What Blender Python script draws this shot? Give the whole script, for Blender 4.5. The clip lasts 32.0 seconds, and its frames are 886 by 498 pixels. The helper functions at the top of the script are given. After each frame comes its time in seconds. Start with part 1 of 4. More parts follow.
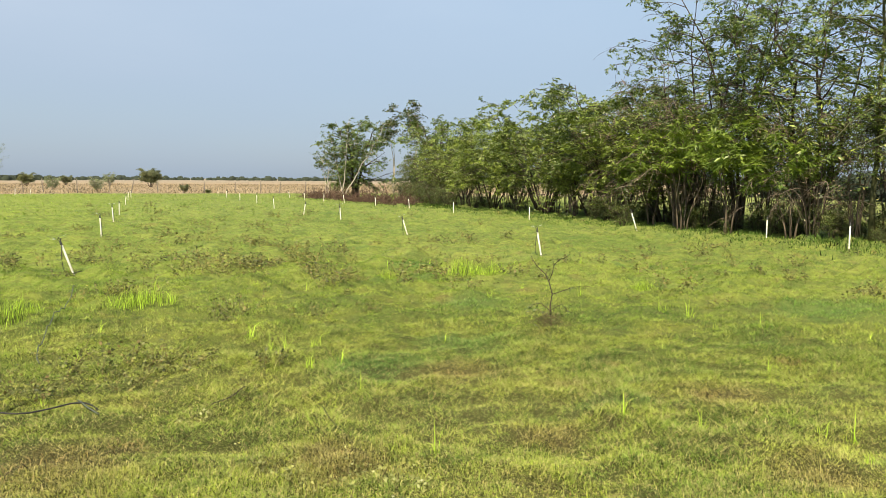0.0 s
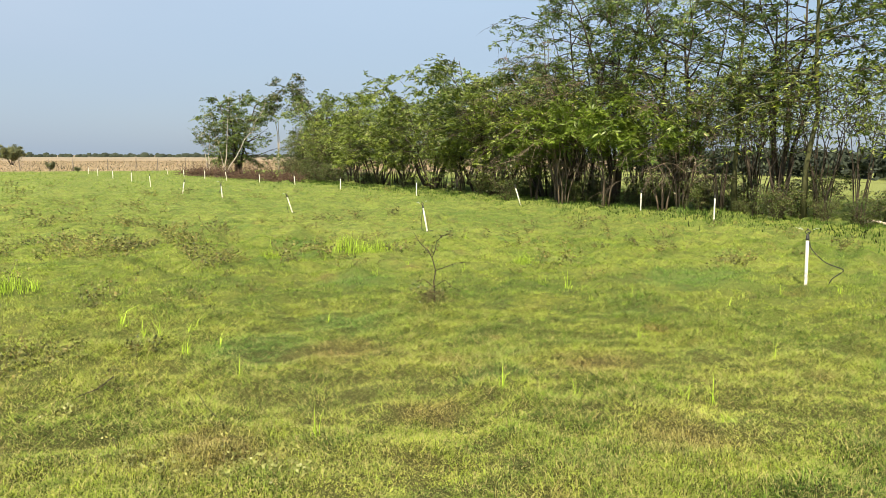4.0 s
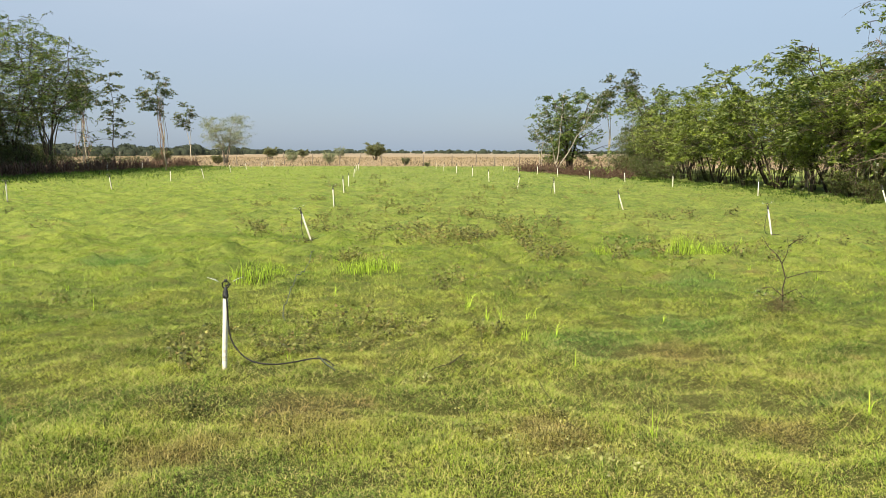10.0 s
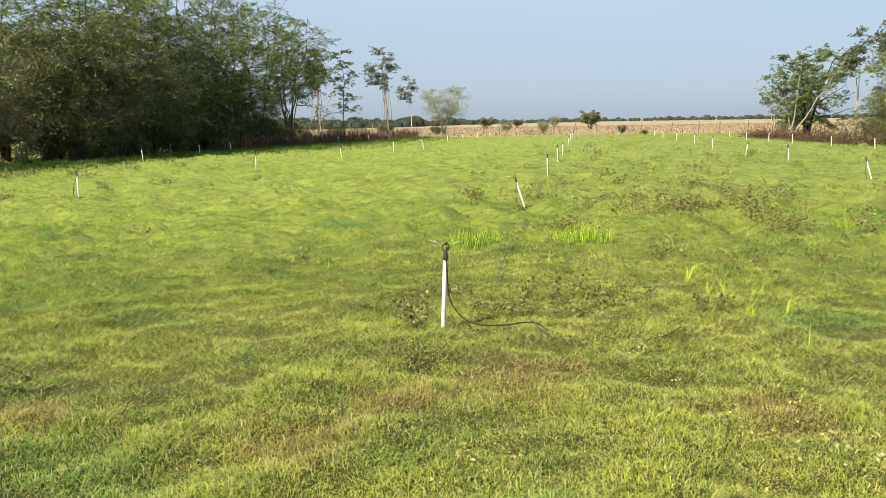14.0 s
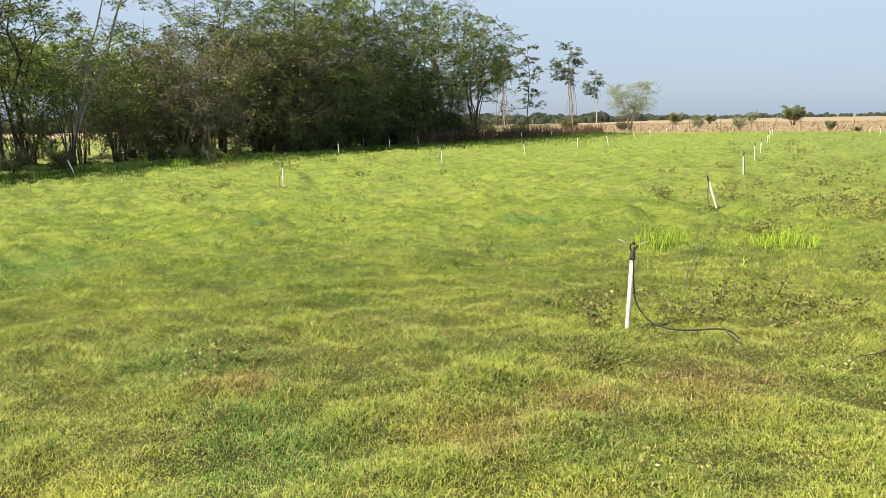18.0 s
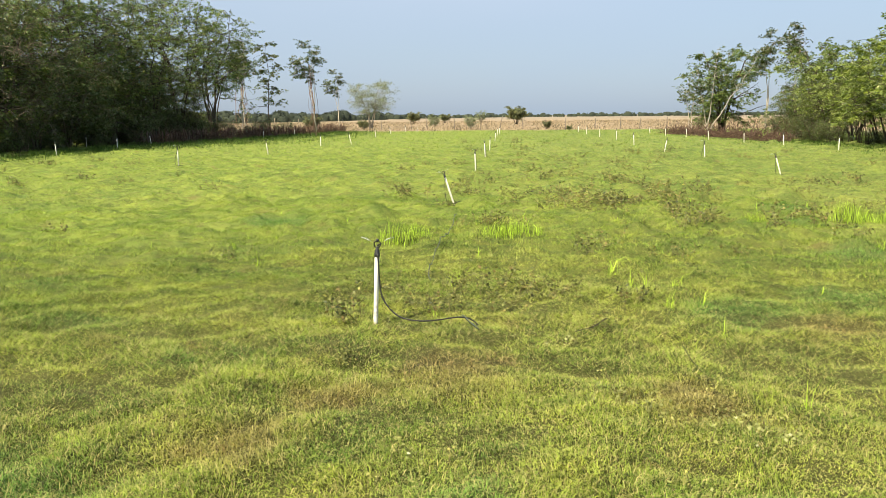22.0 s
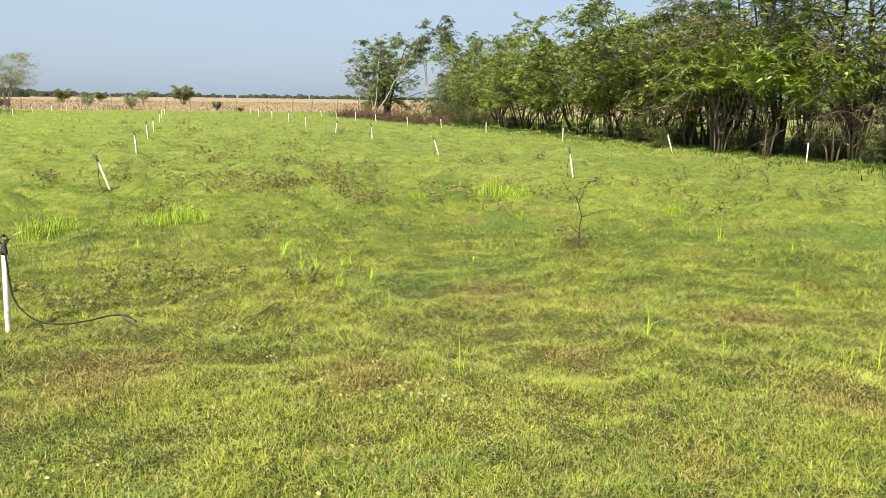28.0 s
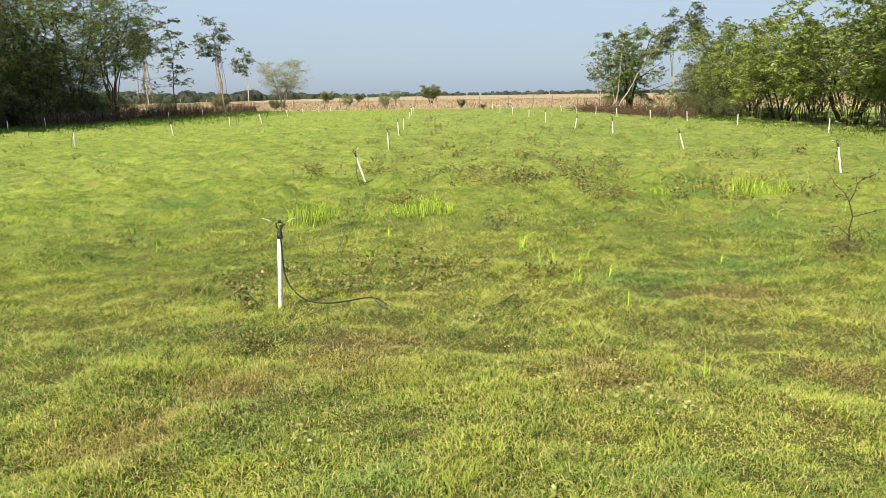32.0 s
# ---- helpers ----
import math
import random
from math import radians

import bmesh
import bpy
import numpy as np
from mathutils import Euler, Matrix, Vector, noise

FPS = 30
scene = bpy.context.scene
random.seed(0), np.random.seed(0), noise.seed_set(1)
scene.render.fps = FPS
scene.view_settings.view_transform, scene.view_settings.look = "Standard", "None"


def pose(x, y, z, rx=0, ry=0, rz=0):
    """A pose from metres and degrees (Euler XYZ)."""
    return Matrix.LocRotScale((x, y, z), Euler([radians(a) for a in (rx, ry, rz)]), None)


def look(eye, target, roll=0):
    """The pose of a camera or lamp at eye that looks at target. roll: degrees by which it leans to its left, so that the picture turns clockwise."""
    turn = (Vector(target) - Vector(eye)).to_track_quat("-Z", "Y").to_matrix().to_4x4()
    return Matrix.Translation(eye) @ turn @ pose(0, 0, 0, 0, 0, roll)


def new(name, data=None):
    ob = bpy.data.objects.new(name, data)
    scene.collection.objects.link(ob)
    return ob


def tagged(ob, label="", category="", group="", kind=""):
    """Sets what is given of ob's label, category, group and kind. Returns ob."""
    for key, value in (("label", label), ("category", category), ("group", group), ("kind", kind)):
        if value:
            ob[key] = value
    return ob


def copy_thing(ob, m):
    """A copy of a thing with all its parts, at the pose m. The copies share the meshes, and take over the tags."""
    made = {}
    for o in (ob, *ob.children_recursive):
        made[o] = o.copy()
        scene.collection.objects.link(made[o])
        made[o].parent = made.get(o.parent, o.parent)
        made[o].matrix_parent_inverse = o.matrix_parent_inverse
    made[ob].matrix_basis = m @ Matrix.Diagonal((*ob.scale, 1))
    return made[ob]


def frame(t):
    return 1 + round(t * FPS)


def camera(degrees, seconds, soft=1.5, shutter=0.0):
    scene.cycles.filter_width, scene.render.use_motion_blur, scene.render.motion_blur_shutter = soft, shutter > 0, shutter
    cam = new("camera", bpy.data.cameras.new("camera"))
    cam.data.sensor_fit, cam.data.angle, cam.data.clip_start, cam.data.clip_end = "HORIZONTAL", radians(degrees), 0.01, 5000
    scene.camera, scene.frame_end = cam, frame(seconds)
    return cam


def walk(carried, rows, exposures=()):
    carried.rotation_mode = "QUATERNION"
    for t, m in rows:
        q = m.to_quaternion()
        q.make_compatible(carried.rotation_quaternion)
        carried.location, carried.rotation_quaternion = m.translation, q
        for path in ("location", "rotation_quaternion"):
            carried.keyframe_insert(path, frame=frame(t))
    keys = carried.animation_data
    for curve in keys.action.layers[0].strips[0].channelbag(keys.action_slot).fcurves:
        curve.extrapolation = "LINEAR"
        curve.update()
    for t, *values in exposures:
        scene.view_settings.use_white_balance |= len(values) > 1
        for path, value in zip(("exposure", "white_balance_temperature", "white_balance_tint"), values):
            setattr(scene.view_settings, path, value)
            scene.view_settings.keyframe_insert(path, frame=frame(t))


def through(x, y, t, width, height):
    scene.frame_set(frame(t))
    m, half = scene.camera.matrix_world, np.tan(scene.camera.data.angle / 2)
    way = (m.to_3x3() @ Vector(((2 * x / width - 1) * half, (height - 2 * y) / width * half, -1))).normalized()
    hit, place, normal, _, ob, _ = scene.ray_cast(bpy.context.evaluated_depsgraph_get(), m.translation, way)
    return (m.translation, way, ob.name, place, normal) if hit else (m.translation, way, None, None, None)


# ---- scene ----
EXPO = 1.08
cam = camera(61.3, 32.0, soft=0.6)
# seconds, eye x, y, z, turn to the left, tilt up, roll
PATH = [
    (0, 0.037, 0.041, 1.592, -21.39, -5.28, 0.38),
    (0.5, 0.031, 0.037, 1.596, -24.71, -6.13, 0.22),
    (1, 0.037, 0.031, 1.602, -27.39, -6.30, 0.44),
    (1.5, 0.045, 0.049, 1.597, -29.78, -6.21, 0.62),
    (2, 0.050, 0.034, 1.600, -31.55, -6.07, 0.66),
    (2.5, 0.077, 0.040, 1.597, -32.42, -5.92, 0.57),
    (4.5, 0.116, 0.024, 1.622, -28.51, -7.56, -0.05),
    (5, 0.104, 0.004, 1.634, -27.24, -7.86, -0.14),
    (5.5, 0.106, 0.009, 1.627, -25.83, -7.90, 0.05),
    (6, 0.093, 0.008, 1.596, -23.79, -7.69, 0.14),
    (6.5, 0.090, 0.001, 1.612, -20.91, -7.47, 0.00),
    (7, 0.058, 0.006, 1.611, -17.56, -7.24, -0.04),
    (7.5, 0.050, 0.002, 1.607, -14.01, -7.03, -0.12),
    (8, 0.038, 0.004, 1.599, -11.15, -7.03, 0.01),
    (8.5, 0.031, -0.002, 1.603, -9.12, -7.19, 0.14),
    (9, 0.019, 0.003, 1.604, -7.67, -7.39, 0.21),
    (9.5, 0.002, 0.007, 1.604, -6.46, -7.48, 0.15),
    (10, -0.020, 0.036, 1.611, -5.24, -7.42, 0.17),
    (10.5, -0.027, 0.059, 1.611, -3.73, -7.40, 0.16),
    (11, -0.038, 0.046, 1.611, -1.80, -7.58, 0.14),
    (11.5, -0.044, 0.022, 1.598, 0.62, -8.04, -0.03),
    (12, -0.045, 0.014, 1.591, 3.18, -8.72, -0.14),
    (12.5, -0.052, 0.004, 1.587, 5.69, -9.37, -0.33),
    (13, -0.045, 0.007, 1.587, 7.87, -9.73, -0.49),
    (13.5, -0.046, -0.004, 1.586, 9.67, -9.74, -0.67),
    (15.5, -0.058, 0.025, 1.588, 14.09, -9.40, -1.27),
    (16, -0.055, 0.008, 1.585, 15.43, -9.64, -0.96),
    (16.5, -0.068, 0.012, 1.573, 17.65, -9.83, -0.66),
    (17, -0.085, -0.006, 1.580, 20.44, -9.87, -0.51),
    (17.5, -0.097, -0.040, 1.593, 23.07, -9.78, -0.59),
    (18, -0.088, -0.063, 1.596, 24.82, -9.75, -0.87),
    (18.5, -0.083, -0.072, 1.589, 25.43, -9.77, -1.09),
    (19, -0.087, -0.059, 1.589, 25.03, -9.95, -1.22),
    (19.5, -0.090, -0.055, 1.590, 23.89, -10.13, -1.24),
    (20, -0.081, -0.075, 1.594, 21.94, -10.28, -1.04),
    (20.5, -0.075, -0.037, 1.588, 19.06, -10.37, -0.94),
    (21, -0.065, -0.064, 1.601, 15.10, -10.42, -0.74),
    (21.5, -0.067, -0.105, 1.612, 10.36, -10.31, -0.65),
    (22, -0.061, -0.061, 1.611, 5.51, -10.10, -0.52),
    (22.5, -0.048, -0.019, 1.602, 0.95, -9.86, -0.88),
    (23, -0.029, -0.010, 1.600, -3.25, -9.75, -1.04),
    (23.5, -0.021, 0.024, 1.601, -7.06, -9.90, -1.08),
    (24, -0.038, 0.059, 1.607, -10.62, -10.32, -0.64),
    (24.5, -0.019, 0.013, 1.625, -13.49, -10.82, -0.09),
    (25, 0.015, -0.060, 1.645, -15.79, -11.16, 0.52),
    (25.5, 0.044, -0.109, 1.642, -17.69, -11.42, 0.73),
    (27.5, 0.055, 0.005, 1.609, -20.35, -11.48, 0.82),
    (28, 0.057, 0.015, 1.595, -19.01, -11.36, 0.80),
    (28.5, 0.040, 0.013, 1.592, -17.03, -11.44, 0.63),
    (29, 0.040, 0.009, 1.589, -14.62, -11.65, 0.30),
    (29.5, 0.036, 0.016, 1.585, -12.13, -11.90, -0.08),
    (30, 0.032, 0.019, 1.586, -9.51, -12.01, -0.49),
    (30.5, 0.030, 0.033, 1.581, -7.00, -12.10, -0.71),
    (31, 0.022, 0.040, 1.581, -4.59, -12.00, -0.99),
    (31.5, 0.027, 0.050, 1.582, -2.55, -11.88, -0.98),
    (32, 0.025, 0.043, 1.581, -0.81, -11.72, -0.84),
]


def aim(x, y, z, turn, tilt, roll):
    a, b = radians(turn), radians(tilt)
    way = Vector((-math.sin(a) * math.cos(b), math.cos(a) * math.cos(b), math.sin(b)))
    return look((x, y, z), Vector((x, y, z)) + way, roll)


walk(cam, [(t, aim(*row)) for t, *row in PATH], [(0.0, EXPO - 0.12), (6.0, EXPO - 0.04), (8.5, EXPO - 0.14), (11.0, EXPO - 0.14), (13.0, EXPO), (16.0, EXPO + 0.06), (20.0, EXPO + 0.12), (22.0, EXPO + 0.04), (24.0, EXPO - 0.05), (28.0, EXPO + 0.05), (32.0, EXPO + 0.02)])

# ---- sky and sun ----
SUN = Vector((-0.43, -0.47, 0.77)).normalized()
world = bpy.data.worlds.new("sky")
scene.world = world
world.use_nodes = True
wn, wl = world.node_tree.nodes, world.node_tree.links
sky = wn.new("ShaderNodeTexSky")
sky.sky_type, sky.sun_disc = "NISHITA", False
sky.sun_elevation = math.asin(SUN.z)
sky.sun_rotation = math.atan2(SUN.x, SUN.y)
sky.altitude, sky.air_density, sky.dust_density, sky.ozone_density = 20.0, 1.0, 1.2, 1.5
sc_co, sc_no, sc_rp, sc_mx = wn.new("ShaderNodeTexCoord"), wn.new("ShaderNodeTexNoise"), wn.new("ShaderNodeMapRange"), wn.new("ShaderNodeMix")
sc_map = wn.new("ShaderNodeMapping")
sc_map.inputs["Scale"].default_value = (1.0, 1.0, 3.2)
wl.new(sc_co.outputs["Generated"], sc_map.inputs[0])
wl.new(sc_map.outputs[0], sc_no.inputs["Vector"])
sc_no.inputs["Scale"].default_value, sc_no.inputs["Detail"].default_value = 1.6, 5.0
wl.new(sc_no.outputs["Fac"], sc_rp.inputs["Value"])
for key, value in (("From Min", 0.42), ("From Max", 0.78), ("To Min", 0.66), ("To Max", 0.95)):
    sc_rp.inputs[key].default_value = value
sc_mx.data_type = "RGBA"
wl.new(sc_rp.outputs[0], sc_mx.inputs[0])
wl.new(sky.outputs[0], sc_mx.inputs[6])
sc_sep, sc_up, sc_hz = wn.new("ShaderNodeSeparateXYZ"), wn.new("ShaderNodeMapRange"), wn.new("ShaderNodeMix")
wl.new(sc_co.outputs["Generated"], sc_sep.inputs[0])
wl.new(sc_sep.outputs[2], sc_up.inputs["Value"])
sc_up.inputs["From Min"].default_value, sc_up.inputs["From Max"].default_value = 0.0, 0.26
sc_hz.data_type = "RGBA"
wl.new(sc_up.outputs[0], sc_hz.inputs[0])
sc_hz.inputs[6].default_value = (3.3, 4.15, 5.3, 1.0)  # dusty haze low down
sc_side, sc_tint = wn.new("ShaderNodeMapRange"), wn.new("ShaderNodeMix")  # thin high haze, bluer away from the sun
wl.new(sc_sep.outputs[0], sc_side.inputs["Value"])
sc_side.inputs["From Min"].default_value, sc_side.inputs["From Max"].default_value = -0.2, 0.75
sc_tint.data_type = "RGBA"
wl.new(sc_side.outputs[0], sc_tint.inputs[0])
sc_tint.inputs[6].default_value = (5.0, 5.9, 7.1, 1.0)
sc_tint.inputs[7].default_value = (4.35, 5.75, 7.35, 1.0)
wl.new(sc_tint.outputs[2], sc_hz.inputs[7])
wl.new(sc_hz.outputs[2], sc_mx.inputs[7])
wl.new(sc_mx.outputs[2], wn["Background"].inputs["Color"])
wn["Background"].inputs["Strength"].default_value = 0.062
sun = new("sun", bpy.data.lights.new("sun", "SUN"))
sun.data.energy, sun.data.angle, sun.data.color = 5.0, radians(0.8), (1.0, 0.88, 0.64)
sun.matrix_world = look(SUN * 50, (0, 0, 0))


# ---- materials ----
class Graph:
    """A material's nodes, with short calls."""

    def __init__(self, name):
        self.mat = bpy.data.materials.new(name)
        self.mat.use_nodes = True
        self.tree = self.mat.node_tree
        self.tree.nodes.clear()
        self.out = self.add("ShaderNodeOutputMaterial")

    def add(self, kind, **values):
        node = self.tree.nodes.new(kind)
        for key, value in values.items():
            sock = node.inputs[key.replace("_", " ")]
            if isinstance(value, bpy.types.NodeSocket):
                self.tree.links.new(value, sock)
            else:
                sock.default_value = value
        return node

    def place(self):
        return self.add("ShaderNodeNewGeometry").outputs["Position"]

    def local(self):
        return self.add("ShaderNodeTexCoord").outputs["Object"]

    def island(self):
        return self.add("ShaderNodeNewGeometry").outputs["Random Per Island"]

    def object_random(self):
        return self.add("ShaderNodeObjectInfo").outputs["Random"]

    def noise(self, where, scale, detail=3.0, rough=0.55, shift=None):
        if shift or isinstance(scale, tuple):
            m = self.add("ShaderNodeMapping", Vector=where)
            m.inputs["Location"].default_value = shift or (0, 0, 0)
            if isinstance(scale, tuple):
                m.inputs["Scale"].default_value, scale = scale, 1.0
            where = m.outputs[0]
        return self.add("ShaderNodeTexNoise", Vector=where, Scale=scale, Detail=detail, Roughness=rough).outputs["Fac"]

    def span(self, value, a, b, c=0.0, d=1.0):
        node = self.add("ShaderNodeMapRange", Value=value)
        for key, v in (("From Min", a), ("From Max", b), ("To Min", c), ("To Max", d)):
            node.inputs[key].default_value = v
        return node.outputs[0]

    def math(self, op, a, b):
        node = self.tree.nodes.new("ShaderNodeMath")
        node.operation = op
        for n, v in enumerate((a, b)):
            if isinstance(v, bpy.types.NodeSocket):
                self.tree.links.new(v, node.inputs[n])
            else:
                node.inputs[n].default_value = v
        return node.outputs[0]

    def mix(self, factor, a, b, blend="MIX"):
        node = self.tree.nodes.new("ShaderNodeMix")
        node.data_type, node.blend_type = "RGBA", blend
        for n, v in ((0, factor), (6, a), (7, b)):
            if isinstance(v, bpy.types.NodeSocket):
                self.tree.links.new(v, node.inputs[n])
            elif n:
                node.inputs[n].default_value = (*v, 1.0)
            else:
                node.inputs[0].default_value = v
        return node.outputs[2]

    def ramp(self, value, *stops):
        node = self.add("ShaderNodeValToRGB", Fac=value)
        els = node.color_ramp.elements
        while len(els) < len(stops):
            els.new(0.5)
        for el, (at, colour) in zip(els, stops):
            el.position, el.color = at, (*colour, 1.0)
        return node.outputs[0]

    def bump(self, height, strength, distance):
        return self.add("ShaderNodeBump", Height=height, Strength=strength, Distance=distance).outputs[0]

    def surface(self, colour, rough=0.8, metal=0.0, normal=None, gloss=0.3, through=0.0):
        p = self.add("ShaderNodeBsdfPrincipled", Metallic=metal)
        for key, v in (("Base Color", colour), ("Roughness", rough), ("Specular IOR Level", gloss)):
            if isinstance(v, bpy.types.NodeSocket):
                self.tree.links.new(v, p.inputs[key])
            else:
                p.inputs[key].default_value = (*v, 1.0) if isinstance(v, tuple) else v
        if normal is not None:
            self.tree.links.new(normal, p.inputs["Normal"])
        last = p.outputs[0]
        if through:
            t = self.add("ShaderNodeBsdfTranslucent")
            if isinstance(colour, bpy.types.NodeSocket):
                self.tree.links.new(colour, t.inputs[0])
            else:
                t.inputs[0].default_value = (*colour, 1.0)
            m = self.add("ShaderNodeMixShader", Fac=through)
            self.tree.links.new(last, m.inputs[1])
            self.tree.links.new(t.outputs[0], m.inputs[2])
            last = m.outputs[0]
        self.tree.links.new(last, self.out.inputs[0])
        return self.mat


# damp blue-green spots and worn brown spots: x, y, radius
DAMP = ((-3.7, 3.6, 0.55), (-2.45, 2.75, 0.5), (-3.75, 11.3, 0.6), (1.9, 6.1, 0.6), (2.9, 6.7, 0.5), (3.97, 9.0, 0.6), (7.8, 6.8, 0.8), (-0.3, 2.85, 0.3), (-8.0, 5.9, 0.9))
WORN = ((-0.45, 4.55, 0.45), (-1.43, 3.38, 0.35), (-3.1, 3.4, 0.3), (-1.1, 4.0, 0.3), (0.97, 4.1, 0.35), (2.35, 5.75, 0.4), (3.4, 2.95, 0.3), (4.0, 4.4, 0.35), (2.38, 4.1, 0.25))


def spots_mask(g, where, spots):
    """1 inside the spots, fading over ragged rims."""
    rag = g.math("MULTIPLY", g.math("SUBTRACT", g.noise(where, 3.5, 4.0, 0.65), 0.5), 0.9)
    total = None
    for x, y, r in spots:
        d = g.tree.nodes.new("ShaderNodeVectorMath")
        d.operation = "DISTANCE"
        g.tree.links.new(where, d.inputs[0])
        d.inputs[1].default_value = (x, y, 0.0)
        m = g.span(g.math("ADD", d.outputs["Value"], rag), r * 1.3, r * 0.45)
        total = m if total is None else g.math("MAXIMUM", total, m)
    return total


def far_off(g, where):
    """Metres from the dry, trodden near end of the pasture, where painted gap shade is strongest."""
    d = g.tree.nodes.new("ShaderNodeVectorMath")
    d.operation = "DISTANCE"
    g.tree.links.new(where, d.inputs[0])
    d.inputs[1].default_value = (0.5, 1.0, 0.0)
    return d.outputs["Value"]


def pasture_tone(g, where):
    """Colour of the pasture over the ground: yellow-green turf, blue-green damp patches, worn brown spots."""
    wide = g.noise(where, 0.22, 2.0)
    mid = g.noise(where, 1.1, 3.0, shift=(7, 3, 0))
    turf = g.ramp(g.math("ADD", g.math("MULTIPLY", wide, 0.55), g.math("MULTIPLY", mid, 0.45)),
                  (0.36, (0.135, 0.225, 0.034)), (0.48, (0.228, 0.298, 0.048)), (0.60, (0.290, 0.345, 0.072)))
    # shade of the grass mounds, painted in as dark green patches
    mound_shade = g.span(g.noise(where, (0.9, 1.9, 1.0), 3.0, 0.6, shift=(53, 19, 0)), 0.54, 0.66, 0.0, 0.72)
    damp = g.span(g.noise(where, (0.75, 1.5, 1.0), 2.0, shift=(31, 11, 0)), 0.62, 0.70, 0.0, 0.7)
    turf = g.mix(g.span(g.math("ADD", far_off(g, where), g.math("MULTIPLY", wide, 8.0)), 12.0, 28.0, 0.0, 0.45), turf, (0.200, 0.300, 0.075))
    lush = g.span(g.math("ADD", far_off(g, where), g.math("MULTIPLY", g.math("SUBTRACT", mid, 0.5), 5.0)), 6.0, 12.0)
    across = g.add("ShaderNodeSeparateXYZ", Vector=where).outputs[0]
    lush = g.math("MULTIPLY", lush, g.span(g.math("ADD", across, g.math("MULTIPLY", wide, 6.0)), 5.0, -2.5, 0.04, 0.65))
    turf = g.mix(lush, turf, (0.265, 0.362, 0.056))
    # turf mottling that also paints the tussocks' light and dark sides
    fleck = g.noise(where, (2.4, 3.2, 1.0), 5.0, 0.65, shift=(17, 23, 0))
    turf = g.mix(1.0, turf, g.ramp(fleck, (0.36, (0.50, 0.60, 0.56)), (0.46, (0.94, 0.96, 0.95)), (0.63, (1.18, 1.14, 1.08))), "MULTIPLY")
    drift = g.noise(where, (0.75, 1.15, 1.0), 3.0, 0.6, shift=(3, 41, 0))
    turf = g.mix(1.0, turf, g.ramp(drift, (0.36, (0.74, 0.83, 0.83)), (0.50, (1.0, 1.0, 1.0)), (0.64, (1.15, 1.10, 1.05))), "MULTIPLY")
    turf = g.mix(mound_shade, turf, (0.130, 0.195, 0.038))
    turf = g.mix(g.math("MULTIPLY", g.math("MAXIMUM", damp, spots_mask(g, where, DAMP)), 0.72), turf, (0.105, 0.228, 0.050))
    worn = g.span(g.noise(where, 1.35, 4.0, 0.65, shift=(-13, 5, 0)), 0.58, 0.74)
    return g.mix(g.math("MULTIPLY", g.math("MAXIMUM", worn, spots_mask(g, where, WORN)), 0.6), turf, (0.255, 0.185, 0.078))


def ground_material():
    g = Graph("pasture_ground")
    where = g.place()
    tone = pasture_tone(g, where)
    fine = g.noise(where, 9.0, 6.0, 0.75)
    tiny = g.noise(where, 60.0, 3.0, 0.7)
    # gap shade between the blades is put into the ground colour, strongest nearby
    shaded_thatch = g.mix(g.span(far_off(g, where), 4.0, 11.0, 0.85, 0.25), tone, (0.030, 0.028, 0.012))
    shaded_thatch = g.mix(g.span(fine, 0.42, 0.66, 0.0, 0.6), shaded_thatch, (0.055, 0.050, 0.020))
    shaded_thatch = g.mix(g.span(tiny, 0.50, 0.75, 0.0, 0.6), shaded_thatch, (0.045, 0.036, 0.018))
    shaded_thatch = g.mix(g.span(g.noise(where, 130.0, 2.0, 0.6, shift=(3, 1, 0)), 0.54, 0.66, 0.0, 0.7), shaded_thatch, (0.33, 0.32, 0.12))
    # dry stubble past the far fence and far out on both sides
    xyz = g.add("ShaderNodeSeparateXYZ", Vector=where)
    ragged = g.math("MULTIPLY", g.math("SUBTRACT", g.noise(where, 0.12, 4.0), 0.5), 16.0)
    past = g.span(g.math("ADD", xyz.outputs[1], ragged), 81.0, 85.0)
    side = g.math("MULTIPLY", g.span(g.math("ADD", g.math("ABSOLUTE", xyz.outputs[0], 0.0), ragged), 26.0, 32.0), g.span(g.math("ADD", xyz.outputs[1], ragged), 62.0, 74.0))
    dry = g.math("MAXIMUM", past, side)
    meadow = g.span(g.math("ADD", g.math("ABSOLUTE", xyz.outputs[0], 0.0), ragged), 26.0, 34.0)
    shaded_thatch = g.mix(meadow, shaded_thatch, g.mix(fine, (0.13, 0.17, 0.045), (0.27, 0.28, 0.10)))
    straw = g.ramp(g.noise(where, (0.05, 0.16, 1.0), 7.0, 0.7), (0.30, (0.185, 0.135, 0.085)), (0.50, (0.285, 0.215, 0.140)), (0.70, (0.360, 0.285, 0.195)))
    straw = g.mix(g.span(g.noise(where, (0.3, 0.9, 1.0), 5.0, 0.7, shift=(5, 9, 0)), 0.52, 0.70, 0.0, 0.6), straw, (0.15, 0.14, 0.06))
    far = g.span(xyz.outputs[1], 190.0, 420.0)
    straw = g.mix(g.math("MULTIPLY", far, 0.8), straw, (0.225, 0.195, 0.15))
    tone = g.mix(dry, shaded_thatch, straw)
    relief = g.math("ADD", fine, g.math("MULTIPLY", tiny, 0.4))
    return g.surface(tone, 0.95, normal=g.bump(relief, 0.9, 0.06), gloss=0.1)


